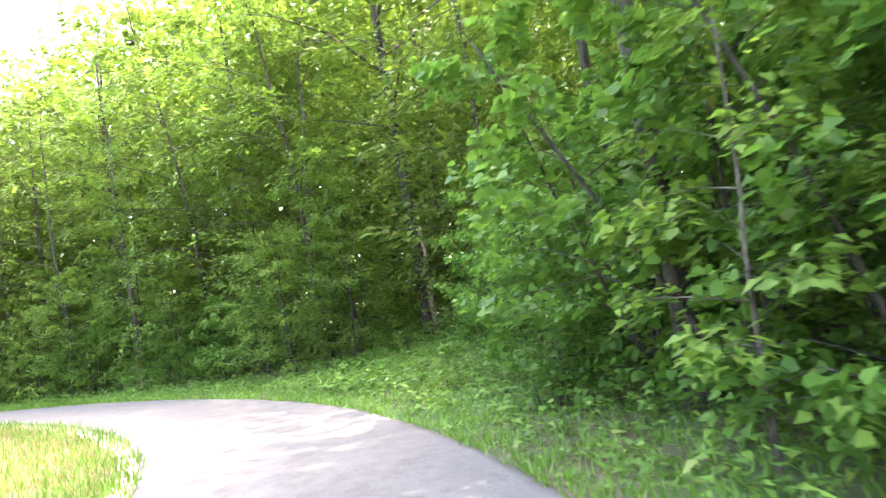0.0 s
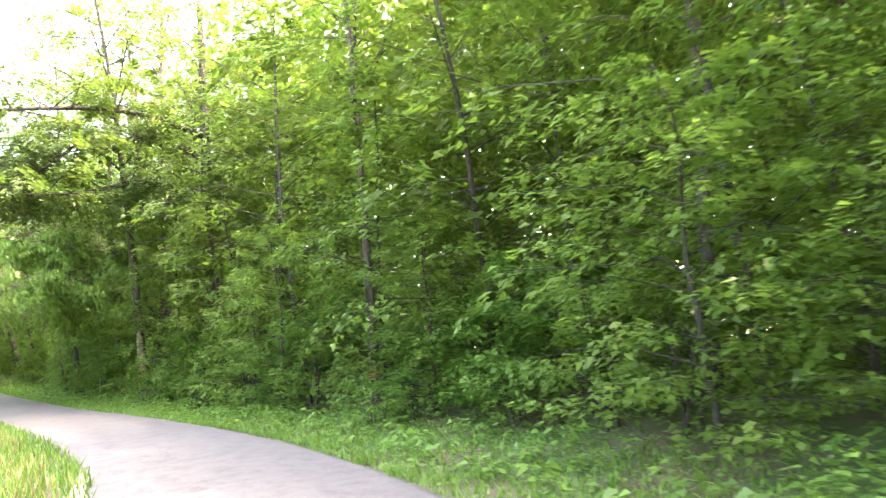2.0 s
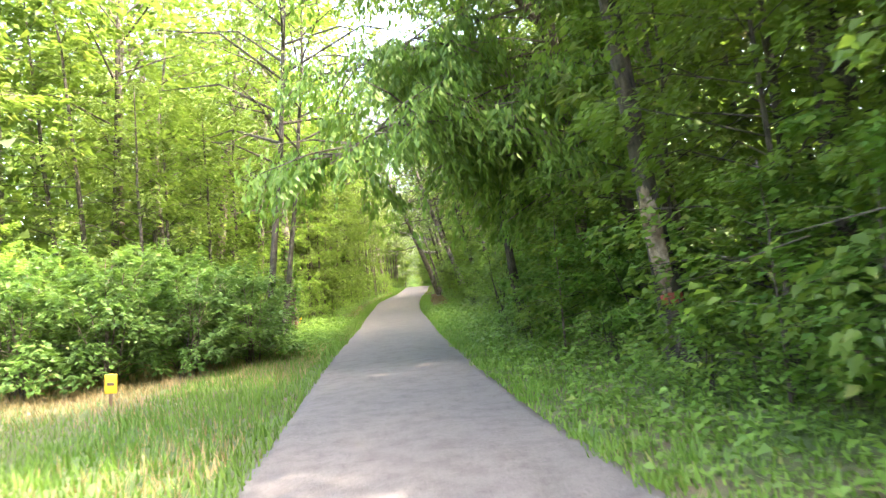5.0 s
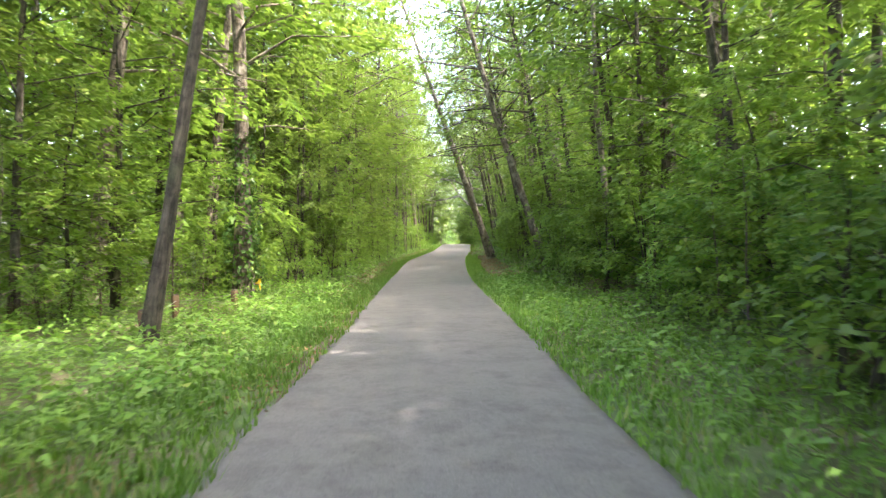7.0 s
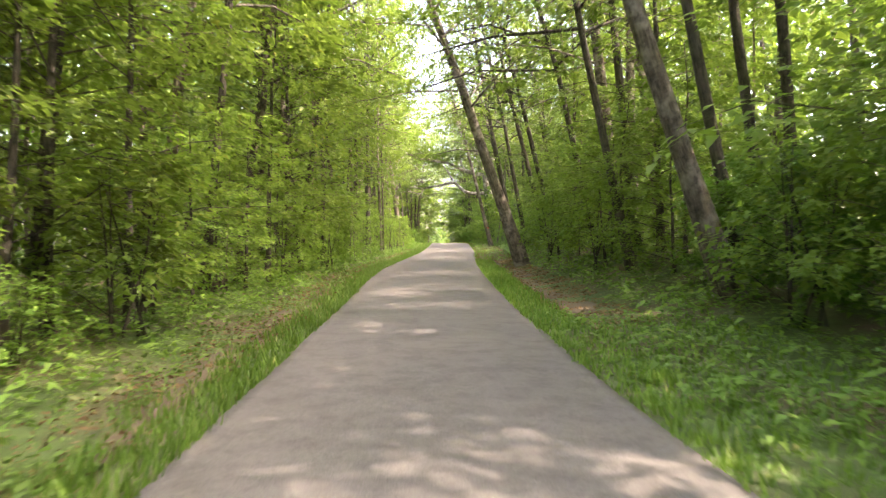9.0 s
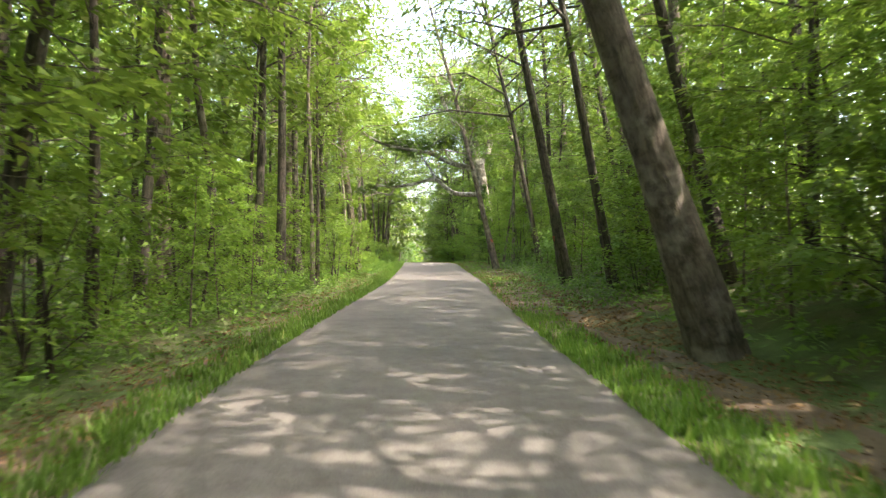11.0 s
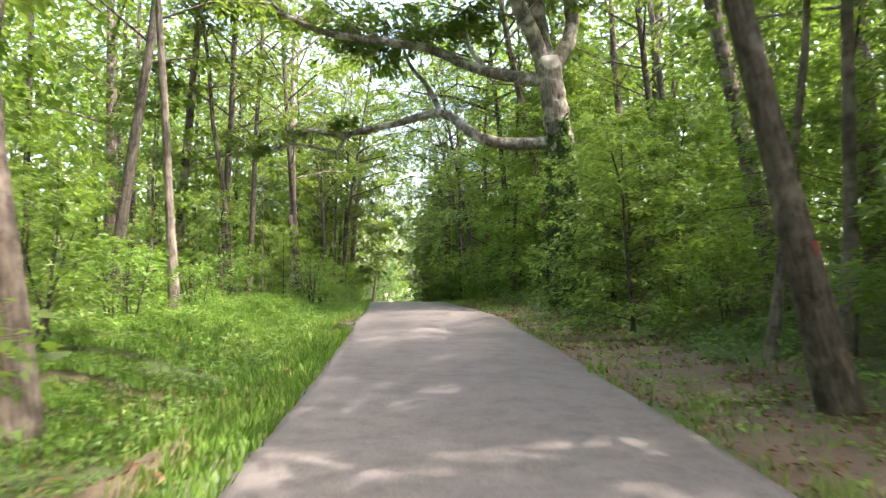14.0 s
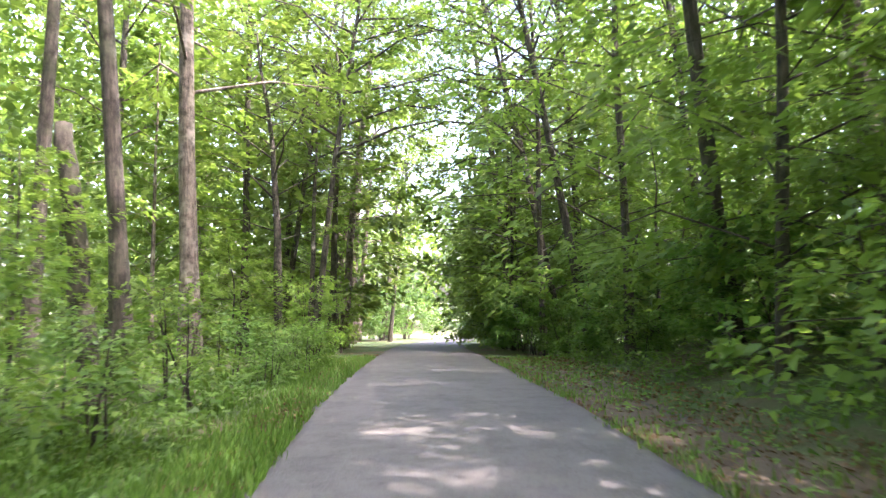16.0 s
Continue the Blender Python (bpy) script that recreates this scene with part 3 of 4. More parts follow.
# ---- trees that stand out: kind, x, y, turn, size, lean (x, y), girth ----
MARKED = (
    (tall_dark, 3.35, 9.15, 0.3, 0.95, (-0.11, 0.0), 0.85),
    (tall_thin, 4.28, -5.45, 1.2, 0.9, (-0.05, 0.0), 1.15),
    (tall_dark, 6.03, -16.91, 2.2, 1.0, (0.0, 0.03), 1.2),
    (tall_thin, 5.3, -12.9, 0.4, 0.9, (0.0, 0.0), 1.0),
    (tall_dark, 2.6, 18.0, 3.0, 0.95, (-0.08, 0.0), 0.7),
    (pole_pale, -9.6, 27.0, 0.0, 1.4, (0.0, 0.0), 1.7),
    (tall_grey, -6.25, 34.6, 4.0, 1.0, (0.0, 0.0), 1.15),
    (pole_pale, -10.6, 40.9, 1.0, 1.5, (0.0, 0.0), 2.4),
    (pole_pale, 4.05, 35.7, 1.5, 0.9, (-0.12, 0.0), 1.0),
    (tall_grey, 2.45, 60.0, 5.0, 1.05, (-0.33, 0.0), 1.0),
    (tall_grey, 3.6, 44.7, 1.0, 1.0, (-0.32, 0.0), 0.75),
    (tall_dark, 5.6, 47.5, 2.0, 1.0, (-0.12, 0.0), 0.75),
    (tall_grey, 5.1, 56.2, 3.3, 1.0, (-0.1, 0.0), 0.95),
    (tall_grey, -6.4, 60.6, 0.7, 0.9, (-0.06, 0.0), 0.7),
    (tall_thin, -6.6, 47.3, 2.0, 0.9, (-0.08, 0.0), 0.9),
    (tall_thin, -5.8, 70.7, 4.0, 1.0, (0.0, 0.0), 1.1),
    (tall_dark, -4.4, 71.5, 5.0, 1.0, (0.0, 0.0), 0.8),
    (tall_dark, -5.2, 72.6, 0.5, 1.0, (0.0, 0.0), 0.85),
    (tall_grey, -5.6, 76.2, 1.0, 0.9, (-0.04, 0.0), 0.5),
    (tall_dark, -4.9, 78.6, 2.0, 1.0, (-0.03, 0.0), 0.85),
    (tall_dark, -4.4, 83.9, 3.0, 1.0, (-0.04, 0.0), 0.7),
    (tall_grey, -3.1, 86.5, 4.0, 1.0, (-0.12, 0.0), 0.8),
    (tall_dark, -4.95, 86.4, 0.0, 1.0, (-0.05, 0.0), 0.75),
    (pole_pale, -3.85, 74.3, 1.0, 1.1, (-0.04, 0.0), 0.65),
    (tall_thin, -3.8, 75.1, 2.0, 0.9, (-0.01, 0.0), 0.55),
    (pole_pale, -4.1, 94.2, 3.0, 1.1, (-0.1, 0.0), 0.85),
    (tall_thin, -4.6, 101.8, 3.7, 1.0, (-0.04, 0.0), 0.8),
    (tall_dark, -3.45, 108.9, 5.0, 1.0, (-0.08, 0.0), 0.8),
    (tall_grey, -4.25, 114.3, 0.2, 1.0, (-0.05, 0.0), 0.88),
    (tall_dark, -3.1, 118.4, 1.0, 0.5, (-0.06, 0.0), 0.85),
    (tall_thin, -3.1, 123.4, 2.0, 0.8, (0.02, 0.0), 0.9),
    (tall_grey, 3.85, 86.6, 3.0, 1.0, (-0.23, 0.0), 0.62),
    (tall_dark, 3.8, 72.3, 4.0, 1.0, (-0.18, 0.0), 1.0),
    (tall_thin, 6.0, 88.0, 2.4, 1.0, (-0.05, 0.0), 0.6),
    (pole_pale, 4.9, 88.0, 0.6, 0.8, (0.0, 0.0), 0.8),
    (pole_pale, 4.5, 88.8, 2.6, 0.7, (0.12, 0.0), 0.6),
    (tall_dark, 6.3, 84.5, 1.6, 1.0, (-0.05, 0.0), 0.8),
    (maple_a, 6.6, 97.6, 0.4, 0.62, (-0.05, 0.0), 0.75),
    (maple_b, 5.4, 95.9, 1.4, 0.75, (-0.05, 0.0), 0.85),
    (wall_tree, 5.2, 102.8, 2.4, 1.1, (0.0, 0.0), 1.0),
    (maple_b, 4.3, 92.8, 3.4, 0.9, (-0.05, 0.0), 0.9),
    (tall_grey, -2.3, 128.0, 0.4, 0.9, (0.05, 0.0), 0.8),
    (tall_grey, -3.0, 140.5, 1.4, 1.2, (0.03, 0.0), 0.9),
    (tall_dark, -0.9, 146.0, 2.4, 1.0, (0.1, 0.0), 0.8),
    (tall_grey, 4.6, 126.0, 3.4, 0.9, (-0.1, 0.0), 0.8),
    (tall_dark, 5.0, 137.0, 4.4, 0.9, (-0.1, 0.0), 0.8),
    (tall_grey, 6.4, 105.5, 5.4, 0.95, (-0.22, 0.0), 0.8),
    (tall_grey, 7.2, 93.0, 0.9, 1.0, (-0.22, 0.0), 0.7),
    (maple_b, 3.9, -8.1, 0.9, 0.85, (-0.05, 0.0), 0.9),
    (maple_b, 3.4, -2.6, 1.9, 1.05, (-0.02, 0.0), 0.9),
    (shrub_a, 4.4, 1.6, 2.9, 1.3, (0.0, 0.0), 1.2),
    (maple_b, 2.6, -14.6, 3.9, 0.9, (-0.05, 0.0), 0.9),
    (tall_thin, -8.0, 41.8, 2.7, 0.95, (0.0, 0.0), 0.9),
    (tall_thin, -6.8, 54.4, 0.7, 1.0, (0.0, 0.0), 1.2),
    (tall_grey, -7.1, 70.1, 1.7, 1.0, (0.0, 0.0), 0.8),
    (tall_grey, -6.8, 103.5, 2.2, 1.05, (0.06, 0.0), 0.7),
    (tall_dark, -5.9, 111.0, 4.2, 1.1, (0.04, 0.0), 0.8),
    (tall_dark, 4.6, 64.0, 2.1, 0.85, (-0.24, 0.0), 0.8),
    (tall_dark, 5.2, 117.0, 0.1, 0.9, (-0.2, 0.0), 0.8),
    (tall_dark, -4.6, 126.0, 5.1, 0.9, (0.14, 0.0), 0.8),
)
SET = [stand(kind, x, y, turn, size, lean, girth) for kind, x, y, turn, size, lean, girth in MARKED]


def trunk_patch(tree, kind, up, tall, towards, name, mat, label, wide=3.6):
    """A band of paint, or a pale patch of sunlight and bare wood, on a trunk; up in metres above its base, towards in
    the plan.
    """
    r0 = {tall_grey: 0.21, tall_dark: 0.19, tall_thin: 0.10}[kind]
    high = {tall_grey: 19, tall_dark: 20, tall_thin: 16}[kind]
    sz, g = tree.matrix_basis.to_scale().z, tree.matrix_basis.to_scale().x
    t = up / sz / high
    r = r0 * (1 + 0.45 * math.exp(-t * high / 0.35)) * (1 - 0.88 * t ** 1.1) * 1.07 + 0.006
    way = tree.matrix_basis.to_3x3().inverted() @ Vector((*towards, 0))
    mid = math.atan2(way.y, way.x)
    v, f = [], []
    for i in range(13):
        a = mid + (i / 12 - 0.5) * wide
        for k, z in enumerate((-0.5, 0.5)):
            w = z * tall / sz * (0.55 + 0.45 * math.sin(math.pi * i / 12) + 0.08 * math.sin(i * 2.3 + k))
            v.append((r * math.cos(a), r * math.sin(a), up / sz + w))
        if i:
            f += [(2 * i - 2, 2 * i, 2 * i + 1), (2 * i - 2, 2 * i + 1, 2 * i - 1)]
    part(name, solid(name, v, f, mat, True), tree, label)


# ---- the great oak whose limbs reach over the lane ----
def curve_tube(points, r0, r1, rng, sides=10, wob=0.03):
    p = smooth_line(points, 0.25)
    t = np.linspace(0, 1, len(p))
    return tube_arrays(p + rng.normal(0, wob, p.shape) * r0, r0 + (r1 - r0) * t ** 0.8, sides, 0.05, rng)


def ivy_leaves(rng, base, top, radius, count, size=0.1, reach=0.1, round_it=(0.0, 6.283)):
    """Leaves that cling round a stem from base to top."""
    t = rng.random(count) ** 1.3
    az = rng.uniform(*round_it, count)
    c = np.asarray(base) + (np.asarray(top) - np.asarray(base)) * t[:, None]
    out = np.column_stack([np.cos(az), np.sin(az), np.zeros(count)])
    p = c + out * (radius * (1 - 0.25 * t) + rng.uniform(0.0, reach, count) * (1.3 - t))[:, None]
    w = out * 0.5 + rng.normal(0, 0.5, (count, 3)) - [0, 0, 0.5]
    s = size * rng.uniform(0.6, 1.4, count)
    return leaf_arrays(p, w, out + rng.normal(0, 0.35, (count, 3)), s, s * 0.9)


def great_tree(name, seed, base_xy, trunk, r0, r1, limbs, foliage, bark, leaf, wide, ivy, label):
    """A large tree with limbs laid out one by one. limbs: (part name, points, start radius, end radius, label);
    foliage: (points, from where along them, sprays, reach, twigs, leaves, leaf size, droop, rise)."""
    rng = np.random.default_rng(seed)
    base = Vector((*base_xy, float(land(*base_xy)[0]) - 0.1))
    root = new(name)
    root.location = base
    b = np.array(base)
    for part_name, pts, ra, rb, word in [("trunk", [tuple(base)] + trunk, r0, r1, "")] + limbs:
        v, f = curve_tube([np.array(p) - b for p in pts], ra, rb, rng)
        part(part_name, solid(part_name, v, f, bark, True), root, word)
    P, W, U, S, twig = [], [], [], [], []
    for path, f0, n, ln, twigs, leaves, size, droop, rise in foliage:
        q = smooth_line(path, 0.3)
        for k in range(n):
            o = q[int((f0 + (1 - f0) * (k + rng.random()) / n) * (len(q) - 1))] - b
            az, el = rng.uniform(0, 6.283), rng.uniform(*rise)
            e = o + np.array([math.cos(az) * math.cos(el), math.sin(az) * math.cos(el), math.sin(el)]) * ln * rng.uniform(0.6, 1.2)
            (p, w, u, z), paths = sprays(rng, o, e, twigs, leaves, ln * 0.5, size, droop)
            if droop > 0.6:
                w[:, 2] -= 1.2
            P.append(p), W.append(w), U.append(u), S.append(z)
            twig.append(tube_arrays([o, (o + e) / 2 + [0, 0, 0.1], e], [0.03, 0.02, 0.008], 5))
            twig += [tube_arrays([c, d], [0.008, 0.003], 3) for c, d in paths[::2]]
    part("branchwork", solid("branchwork", *joined(twig), bark, True), root)["kind"] = "stuff"
    P, W, U, S = (np.concatenate(c) for c in (P, W, U, S))
    part("crown", solid("leaves", *leaf_arrays(P, W, U, S, S * wide, simple=True), leaf), root)
    if ivy:
        part("ivy", solid("ivy", *ivy_leaves(rng, (0, 0, 0), (-0.5, 0, 5.3), 0.4, ivy, 0.13, 0.25, (2.4, 5.2)), LEAF_IVY), root, "dark ivy climbing the lower trunk")
    return tagged(root, label, "tree", "woodland trees")


LOW = [(4.75, 99.8, 7.20), (3.6, 100.0, 7.15), (2.63, 100.3, 7.37), (1.61, 101.4, 8.34), (0.28, 102.0, 8.16), (-1.48, 102.8, 7.93), (-2.57, 103.0, 8.06), (-3.48, 103.4, 7.62), (-5.34, 104.0, 7.41), (-6.88, 104.5, 7.25)]
HIGH = [(4.6, 99.8, 8.90), (2.68, 100.3, 9.37), (1.09, 101.0, 10.21), (-0.99, 101.5, 10.63), (-2.49, 102.0, 11.11), (-4.26, 102.5, 12.33), (-5.12, 103.0, 13.95)]
STEM_A, STEM_B, STEM_C = [(4.5, 99.8, 9.30), (3.49, 99.6, 11.32), (2.37, 99.4, 12.62), (1.2, 99.2, 15.80)], [(4.5, 99.8, 9.30), (4.22, 100.2, 11.56), (3.95, 100.4, 13.30), (3.9, 100.8, 17.30)], [(4.62, 99.8, 9.20), (5.36, 100.2, 10.76), (5.25, 100.6, 13.44), (6.6, 101.2, 16.80)]
great_tree("oak_tree", 77, (5.35, 99.8), [(5.2, 99.8, 4.50), (4.95, 99.8, 6.50), (4.72, 99.8, 8.10), (4.5, 99.8, 9.60)], 0.42, 0.36, [
    ("limb", LOW, 0.20, 0.035, "long crooked limb over the lane"),
    ("limb", HIGH, 0.20, 0.05, "pale bare limb over the lane"),
    ("limb", [(1.61, 101.4, 8.34), (1.16, 101.8, 9.32), (0.6, 102.2, 10.20), (0.2, 102.6, 11.80)], 0.10, 0.03, ""),
    ("limb", [(-1.35, 102.75, 7.95), (-1.66, 102.6, 7.33), (-2.32, 102.8, 7.51), (-3.3, 103.2, 7.65), (-4.2, 103.5, 7.30)], 0.075, 0.02, ""),
    ("limb", [(2.9, 100.3, 9.30), (2.3, 100.2, 10.00), (2.2, 100.0, 10.90)], 0.08, 0.03, ""),
    ("stem", STEM_A, 0.27, 0.10, ""), ("stem", STEM_B, 0.27, 0.10, ""), ("stem", STEM_C, 0.27, 0.10, "")],
    [(LOW, 0.6, 8, 1.3, 8, 26, 0.24, 0.25, (-0.1, 0.8)), (HIGH, 0.35, 34, 2.4, 8, 26, 0.28, 0.25, (-0.1, 0.8)), (STEM_A, 0.2, 30, 3.4, 8, 26, 0.28, 0.25, (-0.1, 0.8)),
     (STEM_B, 0.25, 28, 3.4, 8, 26, 0.26, 0.25, (-0.1, 0.8)), (STEM_C, 0.35, 18, 3.2, 8, 26, 0.2, 0.25, (-0.1, 0.8))],
    BARK_OAK, LEAF_CANOPY, 0.6, 4200, "large old oak with pale bark and crooked limbs over the lane")

ARM_A = [(5.45, 8.3, 7.6), (2.94, 7.5, 7.93), (0.78, 7.0, 7.3), (-0.86, 6.5, 6.94), (-3.0, 6.2, 6.7)]
ARM_B = [(5.4, 8.3, 9.3), (3.1, 8.0, 9.86), (1.77, 7.5, 9.08), (0.56, 7.0, 8.95), (-0.5, 6.8, 7.93), (-1.8, 6.5, 7.4)]
ARM_C = [(5.35, 8.3, 10.3), (2.2, 7.6, 10.6), (-1.4, 7.0, 9.9), (-4.2, 6.8, 9.0)]
great_tree("oak_tree", 78, (5.7, 8.7), [(5.6, 8.6, 3.0), (5.45, 8.4, 7.0), (5.35, 8.3, 11.0), (5.2, 8.3, 16.0)], 0.32, 0.12, [
    ("limb", ARM_A, 0.13, 0.03, "dark limb reaching over the lane"), ("limb", ARM_B, 0.12, 0.03, "dark limb reaching over the lane"), ("limb", ARM_C, 0.13, 0.03, "dark limb reaching over the lane")],
    [(ARM_A, 0.3, 40, 2.0, 8, 30, 0.19, 0.5, (-0.5, 0.5)), (ARM_B, 0.3, 34, 2.0, 8, 30, 0.19, 0.5, (-0.4, 0.6)), (ARM_C, 0.2, 26, 2.3, 8, 30, 0.19, 0.4, (-0.4, 0.7)),
     ([(5.4, 8.4, 8.0), (5.2, 8.3, 16.0)], 0.1, 20, 3.2, 8, 24, 0.2, 0.25, (0.0, 0.7))],
    BARK_DARK, LEAF_OAK, 0.6, 0, "tall oak with dark leafy limbs hanging over the lane")

BOUGH_A = [(3.4, 14.6, 3.6), (2.2, 14.2, 4.7), (0.8, 13.9, 5.1), (-0.5, 13.6, 4.8), (-1.7, 13.4, 4.1)]
BOUGH_B = [(3.3, 14.7, 5.2), (1.8, 15.2, 6.6), (0.2, 15.8, 7.2), (-1.8, 16.2, 6.8)]
BOUGH_C = [(3.5, 14.6, 3.2), (2.7, 13.6, 4.2), (1.8, 12.6, 4.4)]
BOUGH_D = [(3.2, 14.6, 7.0), (1.4, 14.2, 8.8), (-0.6, 13.8, 9.6), (-2.6, 13.6, 9.2)]
great_tree("drooping_tree", 79, (3.6, 14.8), [(3.55, 14.7, 3.0), (3.4, 14.6, 6.0), (3.1, 14.6, 11.0)], 0.16, 0.05, [
    ("limb", BOUGH_A, 0.08, 0.02, ""), ("limb", BOUGH_B, 0.08, 0.02, ""), ("limb", BOUGH_C, 0.06, 0.02, ""), ("limb", BOUGH_D, 0.08, 0.02, "")],
    [(BOUGH_A, 0.05, 44, 1.9, 8, 30, 0.2, 1.1, (-0.5, 0.4)), (BOUGH_B, 0.1, 44, 2.1, 8, 30, 0.21, 1.1, (-0.4, 0.4)), (BOUGH_C, 0.1, 18, 1.6, 8, 28, 0.19, 1.0, (-0.5, 0.4)),
     (BOUGH_D, 0.05, 44, 2.4, 8, 28, 0.22, 0.9, (-0.3, 0.5)), ([(3.4, 14.6, 4.5), (3.1, 14.6, 11.0)], 0.0, 22, 2.4, 8, 28, 0.2, 0.9, (0.0, 0.6))],
    BARK_GREY, LEAF_HERB, 0.5, 0, "tree with long drooping light green sprays over the lane")
# ---- fill: rows of plants behind the wood's edge ----
taken = [(x, y, 0.9) for _, x, y, *_ in MARKED] + [(5.35, 99.8, 2.4), (5.7, 8.7, 1.6), (3.6, 14.8, 1.4), (3.2, -7.3, 1.8), (2.6, 7.6, 1.6), (2.6, -18.8, 3.4), (1.4, -20.6, 3.0), (0.0, -21.8, 2.4), (4.4, -18.0, 2.8), (3.9, 97.6, 2.6), (-4.2, 109.5, 3.0)]


def free(x, y, gap):
    return all((x - a) ** 2 + (y - b) ** 2 > (gap * 0.5 + g * 0.5) ** 2 for a, b, g in taken)


def wood_edge(side, at):
    """How far beyond the lane's edge the wood begins."""
    if side > 0:
        return float(np.interp(at, [-40, -24, -20, -15, -8, -1, 5, 14, 22, 30, 45, 70, 90, 112, 122], [1.2, 1.2, 2.0, 2.7, 2.4, 1.8, 1.7, 1.7, 2.3, 3.1, 2.7, 2.4, 2.7, 2.6, 1.0]))
    return float(np.interp(at, [-40, 12, 17, 22, 28, 36, 42, 50, 70, 86, 90, 101, 105, 122], [40, 14, 7.5, 5.0, 4.4, 3.8, 2.8, 2.3, 1.8, 1.8, 3.4, 3.2, 1.5, 1.4]))


LENGTH = np.concatenate([[0], np.cumsum(np.linalg.norm(np.diff(CENTRE, axis=0), axis=1))])


def row(kinds, back, every, sizes, y0, y1, gap=1.0, jitter=0.7, sides=(-1, 1), keep=1.0, lean=0.03, inward=0.0):
    """Plants along both sides, back metres behind the wood's edge."""
    fill = random.Random(int(back * 1000 + every * 100 + y0 + 500 * len(sides) + 77 * sides[0]))
    for side in sides:
        s = fill.uniform(0, every)
        while s < LENGTH[-1]:
            j = int(np.searchsorted(LENGTH, s))
            s += every * fill.uniform(0.75, 1.25)
            cx, cy = CENTRE[j]
            if not y0 <= cy <= y1 or fill.random() > keep:
                continue
            edge = wood_edge(side, cy)
            if edge > 12:
                continue
            d = HALF[j] + edge + back + fill.uniform(-jitter, jitter)
            x, y = cx + RIGHT[j, 0] * d * side, cy + RIGHT[j, 1] * d * side
            far, sd, at = (float(v[0]) for v in from_lane(x, y))
            if far < edge * 0.6 or far < wood_edge(sd, at) + back - 1.5 or not free(x, y, gap):
                continue
            taken.append((x, y, gap))
            stand(fill.choice(kinds), x, y, fill.uniform(0, 6.28), fill.uniform(*sizes), (fill.gauss(0, lean) - side * inward * RIGHT[j, 0], fill.gauss(0, lean) - side * inward * RIGHT[j, 1]))


row((wall_bush,), 1.4, 2.0, (0.65, 1.1), -12, 46, 1.2, 0.3, sides=(1,))
row((wall_bush,), 0.8, 2.2, (0.6, 1.0), 100, 126, 1.2, 0.3, sides=(1,))
row((wall_tree,), 1.9, 2.4, (0.8, 1.2), -18, 14, 1.2, 0.4, sides=(1,), inward=0.04)
row((wall_tree,), 1.0, 2.3, (1.1, 1.5), 14, 40, 1.2, 0.4, sides=(1,), inward=0.05)
row((wall_tree,), 1.0, 2.4, (1.1, 1.5), 102, 142, 1.2, 0.4, sides=(1,), inward=0.03)
row((edge_tree,), 2.0, 4.4, (0.95, 1.2), -20, 14, 1.2, 0.5, sides=(1,), inward=0.06)
row((maple_c, maple_a), 1.5, 2.5, (1.1, 1.45), 14, 46, 1.0, 0.4, sides=(1,))
# those at y -24.6 and -26.4 are added, hidden in the thicket, to shade the bend
for x, y, turn, lean in ((3.6, 50.0, 0.2, -0.22), (3.9, 68.2, 1.4, -0.2), (4.7, 80.0, 2.6, -0.2), (-7.4, 57.5, 3.1, 0.08), (-6.2, 66.0, 4.4, 0.08), (-2.6, 121.0, 5.0, 0.12), (0.4, -24.6, 0.7, -0.15), (-4.2, -26.4, 3.3, -0.04), (-6.6, 50.5, 2.2, 0.08), (5.9, 30.5, 3.6, -0.16), (5.7, 39.0, 5.2, -0.16), (-4.7, 20.6, 1.9, 0.12), (-5.2, 26.0, 3.0, 0.16), (-5.4, 81.0, 2.5, 0.08)):
    taken.append((x, y, 1.2))
    stand(arch_tree, x, y, turn, 1.12, (lean, 0.0), 1.0)
for x, y, turn, lean in ((5.0, 54.0, 0.5, -0.12), (-6.4, 61.5, 2.0, 0.12), (6.8, 74.0, 3.5, -0.16), (-6.0, 90.5, 5.0, 0.12), (5.6, 110.0, 1.0, -0.12)):
    taken.append((x, y, 1.2))
    stand(arch_tree, x, y, turn, 1.35, (lean, 0.0), 1.25)
row((tall_grey, tall_dark), 4.6, 13.0, (0.85, 1.0), -33, 8, 1.4, 0.6, sides=(1,), inward=0.05)
# extra-tall row added so that its tops keep sun off the left verge
row((tall_grey, tall_dark), 4.4, 5.5, (1.1, 1.3), 14, 46, 1.4, 0.6, sides=(1,), inward=0.05)
row((tall_grey, tall_dark), 3.8, 6.0, (0.85, 1.0), 24, 125, 1.4, 0.6, sides=(1,), inward=0.1)
row((tall_grey, tall_dark), 3.2, 7.5, (0.85, 1.05), 20, 160, 1.4, 0.8, sides=(-1,), inward=0.08)
row((tall_grey, tall_dark), 2.6, 11.0, (0.85, 1.05), 118, 142, 1.4, 0.8, sides=(1,), inward=0.14)
row((deep_a, tall_grey), 6.0, 4.5, (1.0, 1.3), 17, 62, 1.4, 1.0, sides=(-1,))
row((tall_grey, tall_dark), 8.0, 14.0, (0.9, 1.2), -38, 150, 1.6, 2.0)
row((maple_a, maple_b, maple_c), 1.4, 3.1, (0.75, 1.1), -34, 66, 1.0, 0.6)
row((maple_a, maple_b, maple_c), 1.4, 3.0, (0.75, 1.1), 66, 118, 1.0, 0.6, sides=(1,))
row((maple_a, maple_b), 2.4, 4.4, (0.6, 0.9), 66, 118, 1.0, 0.8, sides=(-1,))
row((maple_b, shrub_a), 0.9, 2.6, (0.7, 0.95), -20, 20, 0.8, 0.3, sides=(1,))
